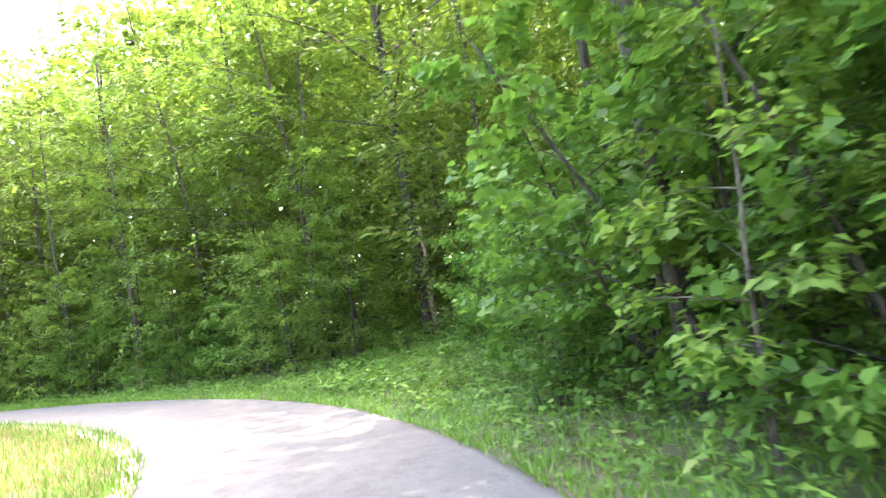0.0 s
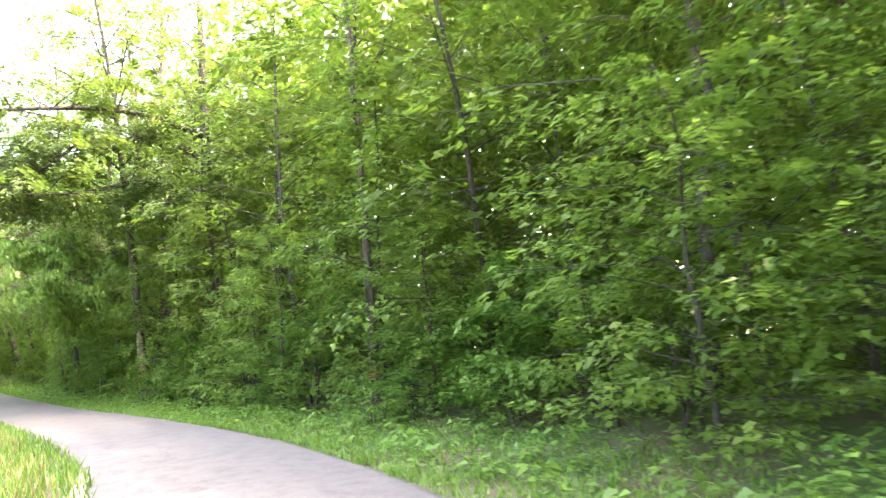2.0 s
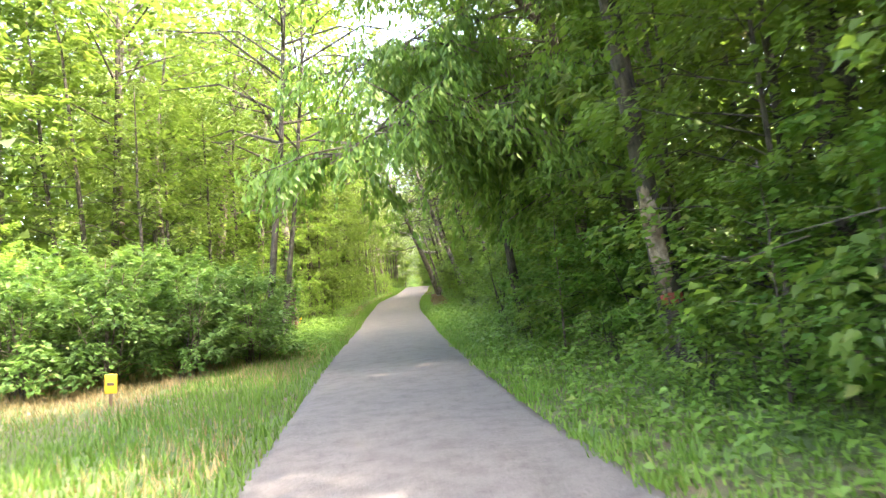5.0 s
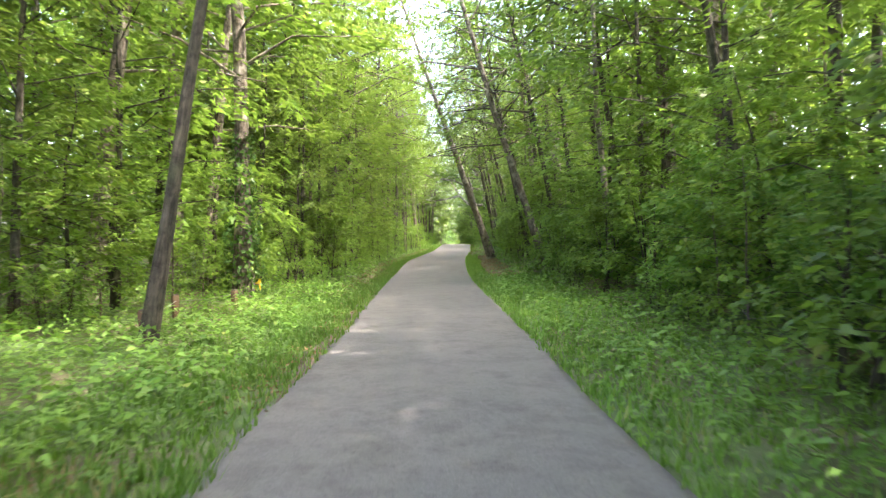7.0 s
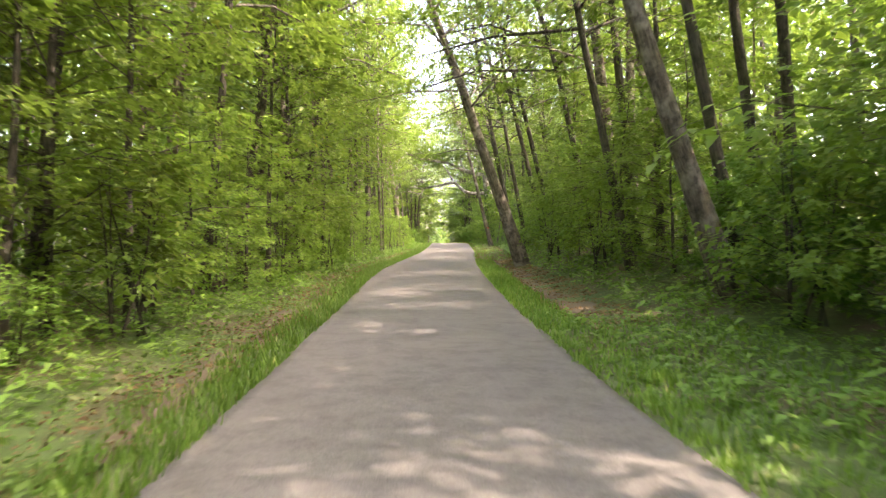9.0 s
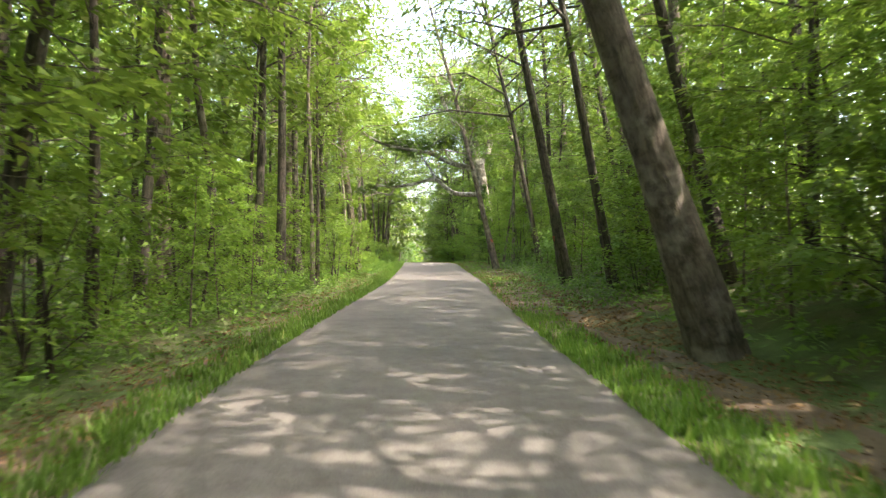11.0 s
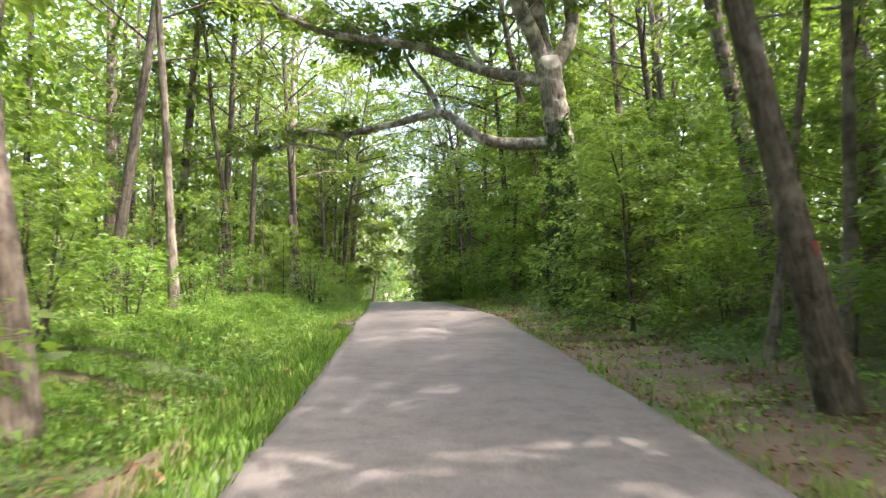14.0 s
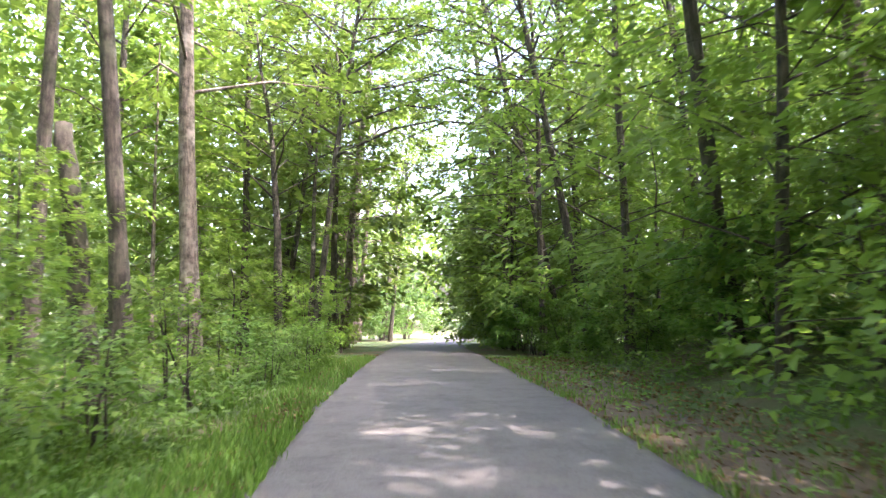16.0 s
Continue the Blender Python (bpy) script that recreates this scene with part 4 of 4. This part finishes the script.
row((maple_b, maple_a), 1.0, 2.6, (0.7, 0.95), 24, 66, 0.8, 0.3, sides=(1,))
row((maple_b, deep_b), 2.7, 3.4, (0.75, 1.1), 64, 112, 0.9, 0.5, sides=(1,))
row((maple_c, maple_a), 0.8, 3.0, (0.75, 1.0), 38, 64, 0.8, 0.3, sides=(-1,))
row((maple_c,), 1.6, 5.5, (0.9, 1.1), 50, 94, 0.8, 0.4, sides=(1,))
row((maple_c,), 2.2, 5.0, (0.9, 1.1), 64, 90, 0.8, 0.4, sides=(-1,))
row((maple_a, maple_b), 0.7, 2.7, (0.8, 1.1), 101, 124, 0.8, 0.3, sides=(1,))
row((maple_b, shrub_a), 1.3, 3.0, (0.55, 0.85), 62, 88, 0.8, 0.4, sides=(-1,))
row((deep_a, deep_b), 4.4, 7.5, (0.85, 1.2), -36, 150, 1.0, 1.0)
row((maple_a, deep_a, deep_b), 1.5, 2.5, (0.9, 1.3), 118, 140, 1.0, 0.8)
row((shrub_b, shrub_a), 0.0, 1.6, (0.6, 0.95), 104, 124, 0.6, 0.4, sides=(-1,))
row((shrub_a, shrub_b, sapling), 0.3, 2.0, (0.7, 1.1), -32, 120, 0.7, 0.4)

for x, y, turn, size in ((3.6, -19.6, 0.3, 0.7), (4.6, -18.7, 1.5, 0.6), (4.4, -16.6, 2.5, 0.75), (5.6, -19.0, 3.5, 0.8), (3.2, -18.0, 4.5, 0.55), (7.0, -16.4, 0.8, 1.0)):
    stand(shrub_b, x, y, turn, size)
stand(arch_tree, 5.0, 5.2, 2.2, 0.75, (-0.1, 0.0))
for x, y, turn in ((4.6, 46.5, 0.9), (4.9, 58.5, 2.4), (4.6, 66.5, 4.0), (5.4, 121.0, 1.6)):
    stand(arch_tree, x, y, turn, 1.15, (-0.22, 0.0))
for x, y, turn, size in ((5.3, 25.0, 0.6, 1.1), (5.4, 30.6, 1.9, 1.2), (5.2, 36.2, 3.3, 1.2), (5.5, 41.6, 4.6, 1.1), (5.0, 107.5, 0.2, 1.15), (4.9, 113.0, 2.2, 1.25), (4.4, 119.5, 3.9, 1.3), (4.2, 126.5, 5.3, 1.35), (-7.8, 30.5, 1.2, 1.1), (-8.4, 45.5, 2.8, 1.1)):
    stand(edge_tree, x, y, turn, size)
# unseen trees added behind the thicket to cast shade on the lane's bend
for x, y, turn in ((0.2, -28.6, 0.4), (6.5, -29.5, 2.0), (-3.2, -31.2, 3.6)):
    stand(tall_dark, x, y, turn, 0.95)
for x, y, turn, size in ((2.75, 7.3, 0.2, 0.85), (3.3, 6.5, 1.4, 0.9), (2.8, 10.6, 2.6, 0.8), (2.9, -7.6, 3.8, 0.75), (3.6, -8.0, 5.0, 0.8)):
    stand(shrub_b, x, y, turn, size)
for x, y, turn, size in ((-1.6, 150.0, 0.4, 1.3), (0.2, 155.0, 1.7, 1.4), (-3.4, 147.0, 3.0, 1.3)):
    stand(sumac, x, y, turn, size)
stand(maple_b, 5.0, -20.8, 1.1, 0.75)
stand(shrub_a, 3.5, -21.8, 2.3, 1.1)
stand(shrub_a, 6.2, -19.6, 3.9, 1.3)

# ---- the vine thicket beside the bend, and the meadow's bushes ----
for x, y, turn, size in ((-5.9, -28.4, 0.0, 1.0), (-4.4, -27.1, 1.3, 1.05), (-3.0, -25.7, 2.2, 1.0), (-1.5, -24.0, 3.5, 0.85), (-2.6, -28.4, 4.0, 1.4), (-0.6, -26.6, 5.0, 1.35), (-4.6, -29.8, 2.6, 1.35), (0.3, -22.9, 0.8, 0.72), (1.9, -21.5, 2.9, 0.62), (3.7, -20.5, 4.4, 0.66)):
    stand(vine_bush, x, y, turn, size)
for x, y, turn, size in ((-4.3, 16.4, 0.0, 0.6), (-5.3, 14.9, 1.1, 0.68), (-6.5, 14.0, 2.3, 0.72), (-7.9, 13.5, 3.0, 0.76), (-9.4, 13.3, 4.1, 0.74), (-5.6, 16.6, 4.0, 0.8), (-11.0, 13.4, 5.0, 0.76), (-7.4, 15.6, 0.6, 0.84), (-9.2, 15.4, 2.0, 0.84), (-12.8, 14.0, 2.8, 0.8), (-4.9, 18.4, 3.4, 0.74), (-6.9, 17.8, 5.4, 0.86)):
    stand(sumac, x, y, turn, size)


# ---- marks on single trunks, set after all copies of their kinds ----
for i, up, tall, towards in ((0, 1.05, 0.16, (-0.4, -1)), (1, 0.75, 0.14, (-0.6, -1)), (2, 0.75, 0.14, (-1, -0.6)), (31, 1.5, 0.2, (-0.4, -1)), (32, 1.4, 0.16, (-0.6, -1))):
    trunk_patch(SET[i], MARKED[i][0], up, tall, towards, "paint_mark", RED_PAINT, "faded red paint band")
# peeled wood and the sunlight on it, both put into this patch's colour
trunk_patch(SET[0], tall_dark, 1.85, 1.6, (-0.7, -1), "bare_wood", BARK_PEELED, "pale patch of lit and bare wood on the trunk", 1.7)
trunk_patch(SET[31], tall_grey, 0.35, 0.5, (0.3, -1), "bare_wood", BARK_PEELED, "pale patch of lit and bare wood on the trunk", 2.2)
ivied = SET[6]
part("ivy", solid("ivy", *ivy_leaves(np.random.default_rng(5), (0, 0, 0), (0, 0, 4.5), 0.22, 1300, 0.11, 0.25), LEAF_IVY), ivied, "dark ivy climbing the lower trunk")

# ---- low cover: herbs, grass, dead leaves and the far woods ----
def stuff(name, arrays, mat, label, category):
    return tagged(new(name, solid(name, *arrays, mat)), label, category, kind="stuff")


def strip_points(rng, count, y0, y1, near, deep, side, power=1.0):
    """Points beside the lane, near to deep metres beyond its edge."""
    ok = np.where((CENTRE[:, 1] >= y0) & (CENTRE[:, 1] <= y1))[0]
    j = rng.choice(ok, count)
    d = (HALF[j] + near + (deep - near) * rng.random(count) ** power) * side
    p = CENTRE[j] + RIGHT[j] * d[:, None] + AHEAD[j] * rng.uniform(-0.3, 0.3, (count, 1))
    return p[:, 0], p[:, 1]


def blades(rng, x, y, low, high, wide=0.012):
    n = len(x)
    z = land(x, y)
    h = rng.uniform(low, high, n)
    az, bend = rng.uniform(0, 6.283, n), rng.uniform(0.1, 0.75, n) * h
    base = np.column_stack([x, y, z - 0.01])
    s = np.column_stack([-np.sin(az), np.cos(az), np.zeros(n)]) * (wide * rng.uniform(0.7, 1.6, n))[:, None]
    tip = base + np.column_stack([np.cos(az) * bend, np.sin(az) * bend, h])
    v = np.stack([base - s, base + s, tip], axis=1).reshape(-1, 3)
    return v, np.arange(n * 3).reshape(-1, 3)


def clumps(rng, x, y, leaves, tall, size, wide=0.7, simple=False):
    """Low plants: a handful of leaves round each point."""
    n = len(x)
    z = land(x, y)
    az = rng.uniform(0, 6.283, (n, leaves))
    h = tall * rng.uniform(0.15, 1.0, (n, leaves)) * rng.uniform(0.6, 1.3, (n, 1))
    r = rng.uniform(0.0, 0.16, (n, leaves))
    p = np.stack([x[:, None] + np.cos(az) * r, y[:, None] + np.sin(az) * r, z[:, None] + h], -1).reshape(-1, 3)
    w = np.stack([np.cos(az), np.sin(az), rng.uniform(-0.4, 0.3, (n, leaves))], -1).reshape(-1, 3)
    u = rng.normal(0, 0.3, p.shape)
    u[:, 2] += 1
    s = size * rng.uniform(0.6, 1.3, len(p))
    return leaf_arrays(p, w, u, s, s * wide, simple=simple)


rng = np.random.default_rng(17)
for side, a, b, n, deep in ((1, -34, 44, 34000, 2.6), (1, 44, 66, 9000, 0.75), (1, 66, 118, 5500, 2.8), (-1, 17, 36, 9000, 2.0), (-1, 36, 88, 16000, 0.62), (-1, 86, 106, 62000, 4.2), (-1, 104, 118, 14000, 2.4)):
    x, y = strip_points(rng, n, a, b, -0.03, deep, side, 1.2)
    if (side, a) == (-1, 86):
        dry = (from_lane(x, y)[0] > 0.4) | (y < 94.2) | (y > 98.8)
        x, y = x[dry], y[dry]
    stuff("verge_grass", blades(rng, x, y, 0.04, 0.15, 0.014), GRASS, "fresh green grass along the lane's verge", "grass")
for side, a, b, n in ((1, -34, 44, 240), (1, 44, 118, 130), (-1, 17, 86, 190), (-1, 86, 118, 110)):
    cx, cy = strip_points(rng, n, a, b, 0.0, 0.9, side, 1.3)
    cx, cy = (np.repeat(c, 45) + rng.normal(0, 0.09, n * 45) for c in (cx, cy))
    off = from_lane(cx, cy)[0] > -0.04
    stuff("verge_grass", blades(rng, cx[off], cy[off], 0.06, 0.19, 0.007), GRASS, "longer grass tufts at the lane's edge", "grass")
for side, a, b, n, near, deep in ((1, -34, 44, 4200, 0.5, 6.5), (1, 44, 66, 1500, 1.8, 7.0), (1, 66, 118, 3800, 1.8, 7.0), (-1, 17, 38, 1500, 0.7, 7.0), (-1, 38, 86, 2800, 1.5, 7.0), (-1, 86, 105, 500, 3.4, 7.0), (-1, 105, 118, 900, 0.9, 7.0)):
    x, y = strip_points(rng, n, a, b, near, deep, side)
    stuff("herb_layer", clumps(rng, x, y, 8, 0.32, 0.12, 0.75, True), LEAF_HERB, "low leafy herbs on the woodland floor", "herbs")
x, y = strip_points(rng, 7000, -34, 45, 0.15, 3.2, 1)
stuff("ground_cover", clumps(rng, x, y, 6, 0.1, 0.075, 0.8, True), LEAF_HERB, "small creeping plants among the grass", "herbs")
x, y = strip_points(rng, 5000, 86, 106, 0.8, 4.4, -1)
stuff("ground_cover", clumps(rng, x, y, 6, 0.12, 0.08, 0.8, True), LEAF_HERB, "small creeping plants among the grass", "herbs")
x, y = strip_points(rng, 1500, 66, 118, 0.3, 2.4, 1)
stuff("ground_cover", clumps(rng, x, y, 6, 0.09, 0.08, 0.8, True), LEAF_HERB, "small creeping plants among the dead leaves", "herbs")
x, y = np.concatenate([strip_points(rng, 3000, 17, 38, 0.3, 3.6, -1), strip_points(rng, 4200, 38, 87, 0.75, 3.6, -1)], axis=1)
stuff("ground_cover", clumps(rng, x, y, 6, 0.1, 0.075, 0.8, True), LEAF_HERB, "small creeping plants among the grass", "herbs")
x, y = strip_points(rng, 90000, -24, 20, 0.3, 9.5, -1, 0.9)
straw = wavy(x * 0.9, y * 0.7) + rng.normal(0, 0.25, len(x)) > -0.45
stuff("meadow_grass", blades(rng, x[~straw], y[~straw], 0.05, 0.2, 0.008), GRASS, "green tufts among the dry meadow grass", "grass")
x, y = x[straw], y[straw]
stuff("meadow_grass", blades(rng, x, y, 0.06, 0.2, 0.007), GRASS_DRY, "tall dry meadow grass turning straw yellow", "grass")
x, y = strip_points(rng, 22000, -30, 20, -0.04, 2.6, -1, 1.2)
stuff("verge_grass", blades(rng, x, y, 0.05, 0.22, 0.012), GRASS, "fresh green grass along the lane's verge", "grass")

for side, a, b, n, near, deep in ((1, 44, 66, 9000, 0.6, 1.9), (1, 66, 118, 30000, 0.05, 1.8), (-1, 22, 36, 1500, 0.0, 0.6), (-1, 36, 92, 17000, 0.35, 1.6), (-1, 92, 120, 6000, 0.0, 0.6)):
    x, y = strip_points(rng, n, a, b, near, deep, side)
    p = np.column_stack([x, y, land(x, y) + rng.uniform(0.005, 0.04, n)])
    az = rng.uniform(0, 6.283, n)
    u = rng.normal(0, 0.4, (n, 3))
    u[:, 2] += 1
    s = rng.uniform(0.04, 0.1, n)
    stuff("leaf_litter", leaf_arrays(p, np.column_stack([np.cos(az), np.sin(az), rng.normal(0, 0.2, n)]), u, s, s * 0.6, simple=True), LEAF_DEAD, "brown dead leaves lying along the lane", "leaf litter")


def far_woods(side, y0, y1, count, near, deep, tall, small, large, mat=LEAF_FAR):
    x, y = strip_points(rng, count, y0, y1, near, deep, side)
    n = len(x)
    z = land(x, y) + tall * rng.random(n) ** 0.9
    keep = wavy(x * 0.8, y * 0.8 + z * 0.5) + 0.6 * np.sin(z * 1.3 + x) > -0.9
    x, y, z = x[keep], y[keep], z[keep]
    n = len(x)
    az = rng.uniform(0, 6.283, n)
    u = rng.normal(0, 0.6, (n, 3))
    u[:, 2] += 0.8
    s = rng.uniform(small, large, n)
    stuff("far_woods", leaf_arrays(np.column_stack([x, y, z]), np.column_stack([np.cos(az), np.sin(az), rng.normal(-0.2, 0.4, n)]), u, s, s * 0.8, simple=True), mat, "dense green foliage of the woods behind", "woods")


far_woods(1, -42, 24, 110000, 6, 18, 17, 0.32, 0.68)
far_woods(1, -46, 12, 44000, 15, 40, 24, 0.7, 1.2)
far_woods(1, -24, -4, 46000, 5.0, 9.0, 8, 0.09, 0.17, LEAF_CANOPY)
far_woods(1, 22, 150, 80000, 8, 20, 18, 0.28, 0.6)
far_woods(-1, 14, 150, 120000, 9, 22, 21, 0.26, 0.55)
far_woods(1, -40, 165, 30000, 18, 42, 24, 0.9, 1.6)
far_woods(-1, -20, 165, 30000, 22, 46, 24, 0.9, 1.6)
far_woods(1, 118, 140, 16000, 3.5, 12, 16, 0.3, 0.5)
far_woods(-1, 118, 146, 16000, 3.5, 12, 16, 0.3, 0.5)


def woods_block(x0, x1, y0, y1, low, high, n, small, large, label):
    x, y = rng.uniform(x0, x1, n), rng.uniform(y0, y1, n)
    z = land(x, y) + rng.uniform(low, high, n)
    az = rng.uniform(0, 6.283, n)
    u = rng.normal(0, 0.6, (n, 3)) + [0, 0, 0.8]
    s = rng.uniform(small, large, n)
    stuff("far_woods", leaf_arrays(np.column_stack([x, y, z]), np.column_stack([np.cos(az), np.sin(az), rng.normal(-0.2, 0.4, n)]), u, s, s * 0.8, simple=True), LEAF_FAR, label, "woods")


woods_block(-45, 55, 176, 205, 0, 15, 16000, 0.7, 1.4, "distant sunlit woods beyond the rise")
woods_block(14, 40, -48, 0, 0, 17, 22000, 0.6, 1.1, "dense green foliage of the woods behind")
woods_block(-16, -3.2, 28, 72, 12, 24, 9000, 0.25, 0.5, "high leafy tops of the roadside wood")

tubes = []
for _ in range(170):
    side = rng.choice([-1, 1])
    x, y = strip_points(rng, 1, -36 if side > 0 else 16, 150, 9, 26, side)
    z, r = float(land(x, y)[0]), rng.uniform(0.06, 0.2)
    dx, dy = rng.normal(0, 0.6, 2)
    tubes.append(tube_arrays([(x[0], y[0], z - 0.1), (x[0] + dx * 0.4, y[0] + dy * 0.4, z + 6), (x[0] + dx, y[0] + dy, z + 14)], [r, r * 0.8, r * 0.5], 6))
tagged(new("far_trunks", solid("far_trunks", *joined(tubes), BARK_DARK, True)), "dark trunks standing deep in the wood", "trees", kind="stuff")

# ---- small things: markers, stakes, stump, dead stems ----


def box_arrays(cx, cy, cz, sx, sy, sz, bevel=0.01):
    bm = bmesh.new()
    bmesh.ops.create_cube(bm, size=1.0, matrix=Matrix.Translation((cx, cy, cz)) @ Matrix.Diagonal((sx, sy, sz, 1)))
    bmesh.ops.bevel(bm, geom=bm.edges[:], offset=bevel, segments=2, affect="EDGES", profile=0.6)
    bmesh.ops.triangulate(bm, faces=bm.faces[:])
    bm.verts.index_update()
    v = np.array([p.co[:] for p in bm.verts])
    f = np.array([[p.index for p in q.verts] for q in bm.faces])
    bm.free()
    return v, f


def yellow_marker(x, y, turn):
    root = new("marker_post")
    root.matrix_basis = pose(x, y, float(land(x, y)[0]), 0, 4, turn)
    part("post", solid("post", *box_arrays(0, 0, 0.08, 0.05, 0.05, 0.4), BROWN_POST), root)
    part("cap", solid("cap", *box_arrays(0, 0, 0.36, 0.19, 0.06, 0.32, 0.02), YELLOW_PLASTIC), root, "bright yellow plastic cap")
    part("label_bar", solid("label_bar", *box_arrays(0, -0.034, 0.36, 0.11, 0.006, 0.05, 0.002), BROWN_POST), root)
    tagged(root, "small yellow plastic marker post standing in the grass", "marker post", "marker posts")


yellow_marker(-5.4, 11.4, 12)
yellow_marker(-5.95, 34.8, -8)


def stake(x, y, turn, tall):
    root = new("fence_stake")
    root.matrix_basis = pose(x, y, float(land(x, y)[0]) - 0.1, 3, -4, turn)
    part("shaft", solid("shaft", *box_arrays(0, 0, tall / 2, 0.13, 0.12, tall, 0.02), BROWN_POST), root)
    part("top", solid("top", *box_arrays(0.01, 0, tall + 0.01, 0.11, 0.1, 0.03, 0.012), BARK_GREY), root, "weathered grey end grain")
    return tagged(root, "short weathered brown wooden stake in the herbs", "stake", "fence stakes")


def strand(x0, y0, x1, y1, up, sag):
    t = np.linspace(0, 1, 9)
    x, y = x0 + (x1 - x0) * t, y0 + (y1 - y0) * t
    z = np.interp(t, [0, 1], [float(land(x0, y0)[0]), float(land(x1, y1)[0])]) + up - sag * 4 * t * (1 - t)
    v, f = tube_arrays(np.column_stack([x, y, z]), np.full(9, 0.006), 5)
    tagged(new("fence_wire", solid("fence_wire", v, f, WIRE, True)), "thin slack wire strung between low stakes", "wire")


STAKES = ((-5.75, 27.2, 10, 0.5), (-6.15, 29.6, 40, 0.55), (-5.6, 31.6, 70, 0.5))
for row_at in STAKES:
    stake(*row_at)
for (x0, y0, *_), (x1, y1, *_) in zip(STAKES[:-1], STAKES[1:]):
    strand(x0, y0, x1, y1, 0.34, 0.05)


def stump(x, y, r, tall, label):
    rng = np.random.default_rng(9)
    root = new("tree_stump")
    root.location = (x, y, float(land(x, y)[0]) - 0.06)
    v, f = tube_arrays([(0, 0, 0), (0, 0.01, tall * 0.3), (0.02, 0, tall * 0.8), (0.02, 0, tall)], [r * 1.5, r * 1.1, r, r * 0.96], 14, 0.05, rng)
    part("trunk", solid("trunk", v, f, BARK_GREY, True), root)
    v, f = tube_arrays([(0.02, 0, tall), (0.02, 0, tall + 0.012)], [r * 0.9, r * 0.86], 14, 0.03, rng)
    part("cut_face", solid("cut_face", v, f, BARK_PEELED), root, "pale sawn top face")
    tagged(root, label, "stump")


stump(-6.0, 49.75, 0.17, 0.55, "old sawn tree stump among herbs")
stump(-5.5, 7.7, 0.11, 0.42, "short weathered stump standing in dry meadow grass")


def dead_stem(points, r0, r1, bark, label, spur=None):
    rng = np.random.default_rng(13)
    root = new("dead_trunk")
    b = np.array(points[0])
    root.location = points[0]
    v, f = curve_tube([np.array(p) - b for p in points], r0, r1, rng, 10, 0.12)
    part("trunk", solid("trunk", v, f, bark, True), root)
    if spur:
        v, f = curve_tube([np.array(p) - b for p in spur], r1 * 0.5, r1 * 0.3, rng, 8, 0.1)
        part("branch_stub", solid("branch_stub", v, f, bark, True), root)
    tagged(root, label, "dead tree")


g = float(land(-3.2, 107.4)[0]) - 0.1
dead_stem([(-3.2, 107.4, g), (-3.35, 107.4, g + 1.2), (-3.53, 107.45, g + 2.4), (-3.72, 107.5, g + 3.5)], 0.15, 0.10, BARK_DARK, "broken-off dead trunk with rough grey bark")
g = float(land(-6.15, 56.4)[0]) - 0.1
dead_stem([(-6.15, 56.4, g), (-6.13, 56.4, g + 0.9), (-6.17, 56.42, g + 1.8), (-6.15, 56.42, g + 2.6)], 0.05, 0.035, BARK_PALE, "thin pale dead pole standing among herbs")
g = float(land(5.64, -17.35)[0]) - 0.1
dead_stem([(5.64, -17.35, g), (5.71, -17.25, g + 1.2), (5.79, -17.2, g + 2.3), (5.75, -17.15, g + 3.4)], 0.10, 0.06, BARK_PEELED, "pale barkless dead stem against a dark trunk",
          [(5.74, -17.25, g + 2.0), (5.55, -17.0, g + 2.15), (5.35, -16.85, g + 1.9), (5.27, -16.75, g + 1.5), (5.15, -16.6, g + 1.25)])

# ---- herbs in the opening before the dead stem ----
rng = np.random.default_rng(91)
x, y = rng.uniform(-1.5, 8.0, 2600), rng.uniform(-25.0, -16.0, 2600)
far, side, at = from_lane(x, y)
clear = (far > 0.7) & (side > 0)
stuff("herb_layer", clumps(rng, x[clear], y[clear], 9, 0.34, 0.12, 0.75, True), LEAF_HERB, "low leafy herbs on the woodland floor", "herbs")
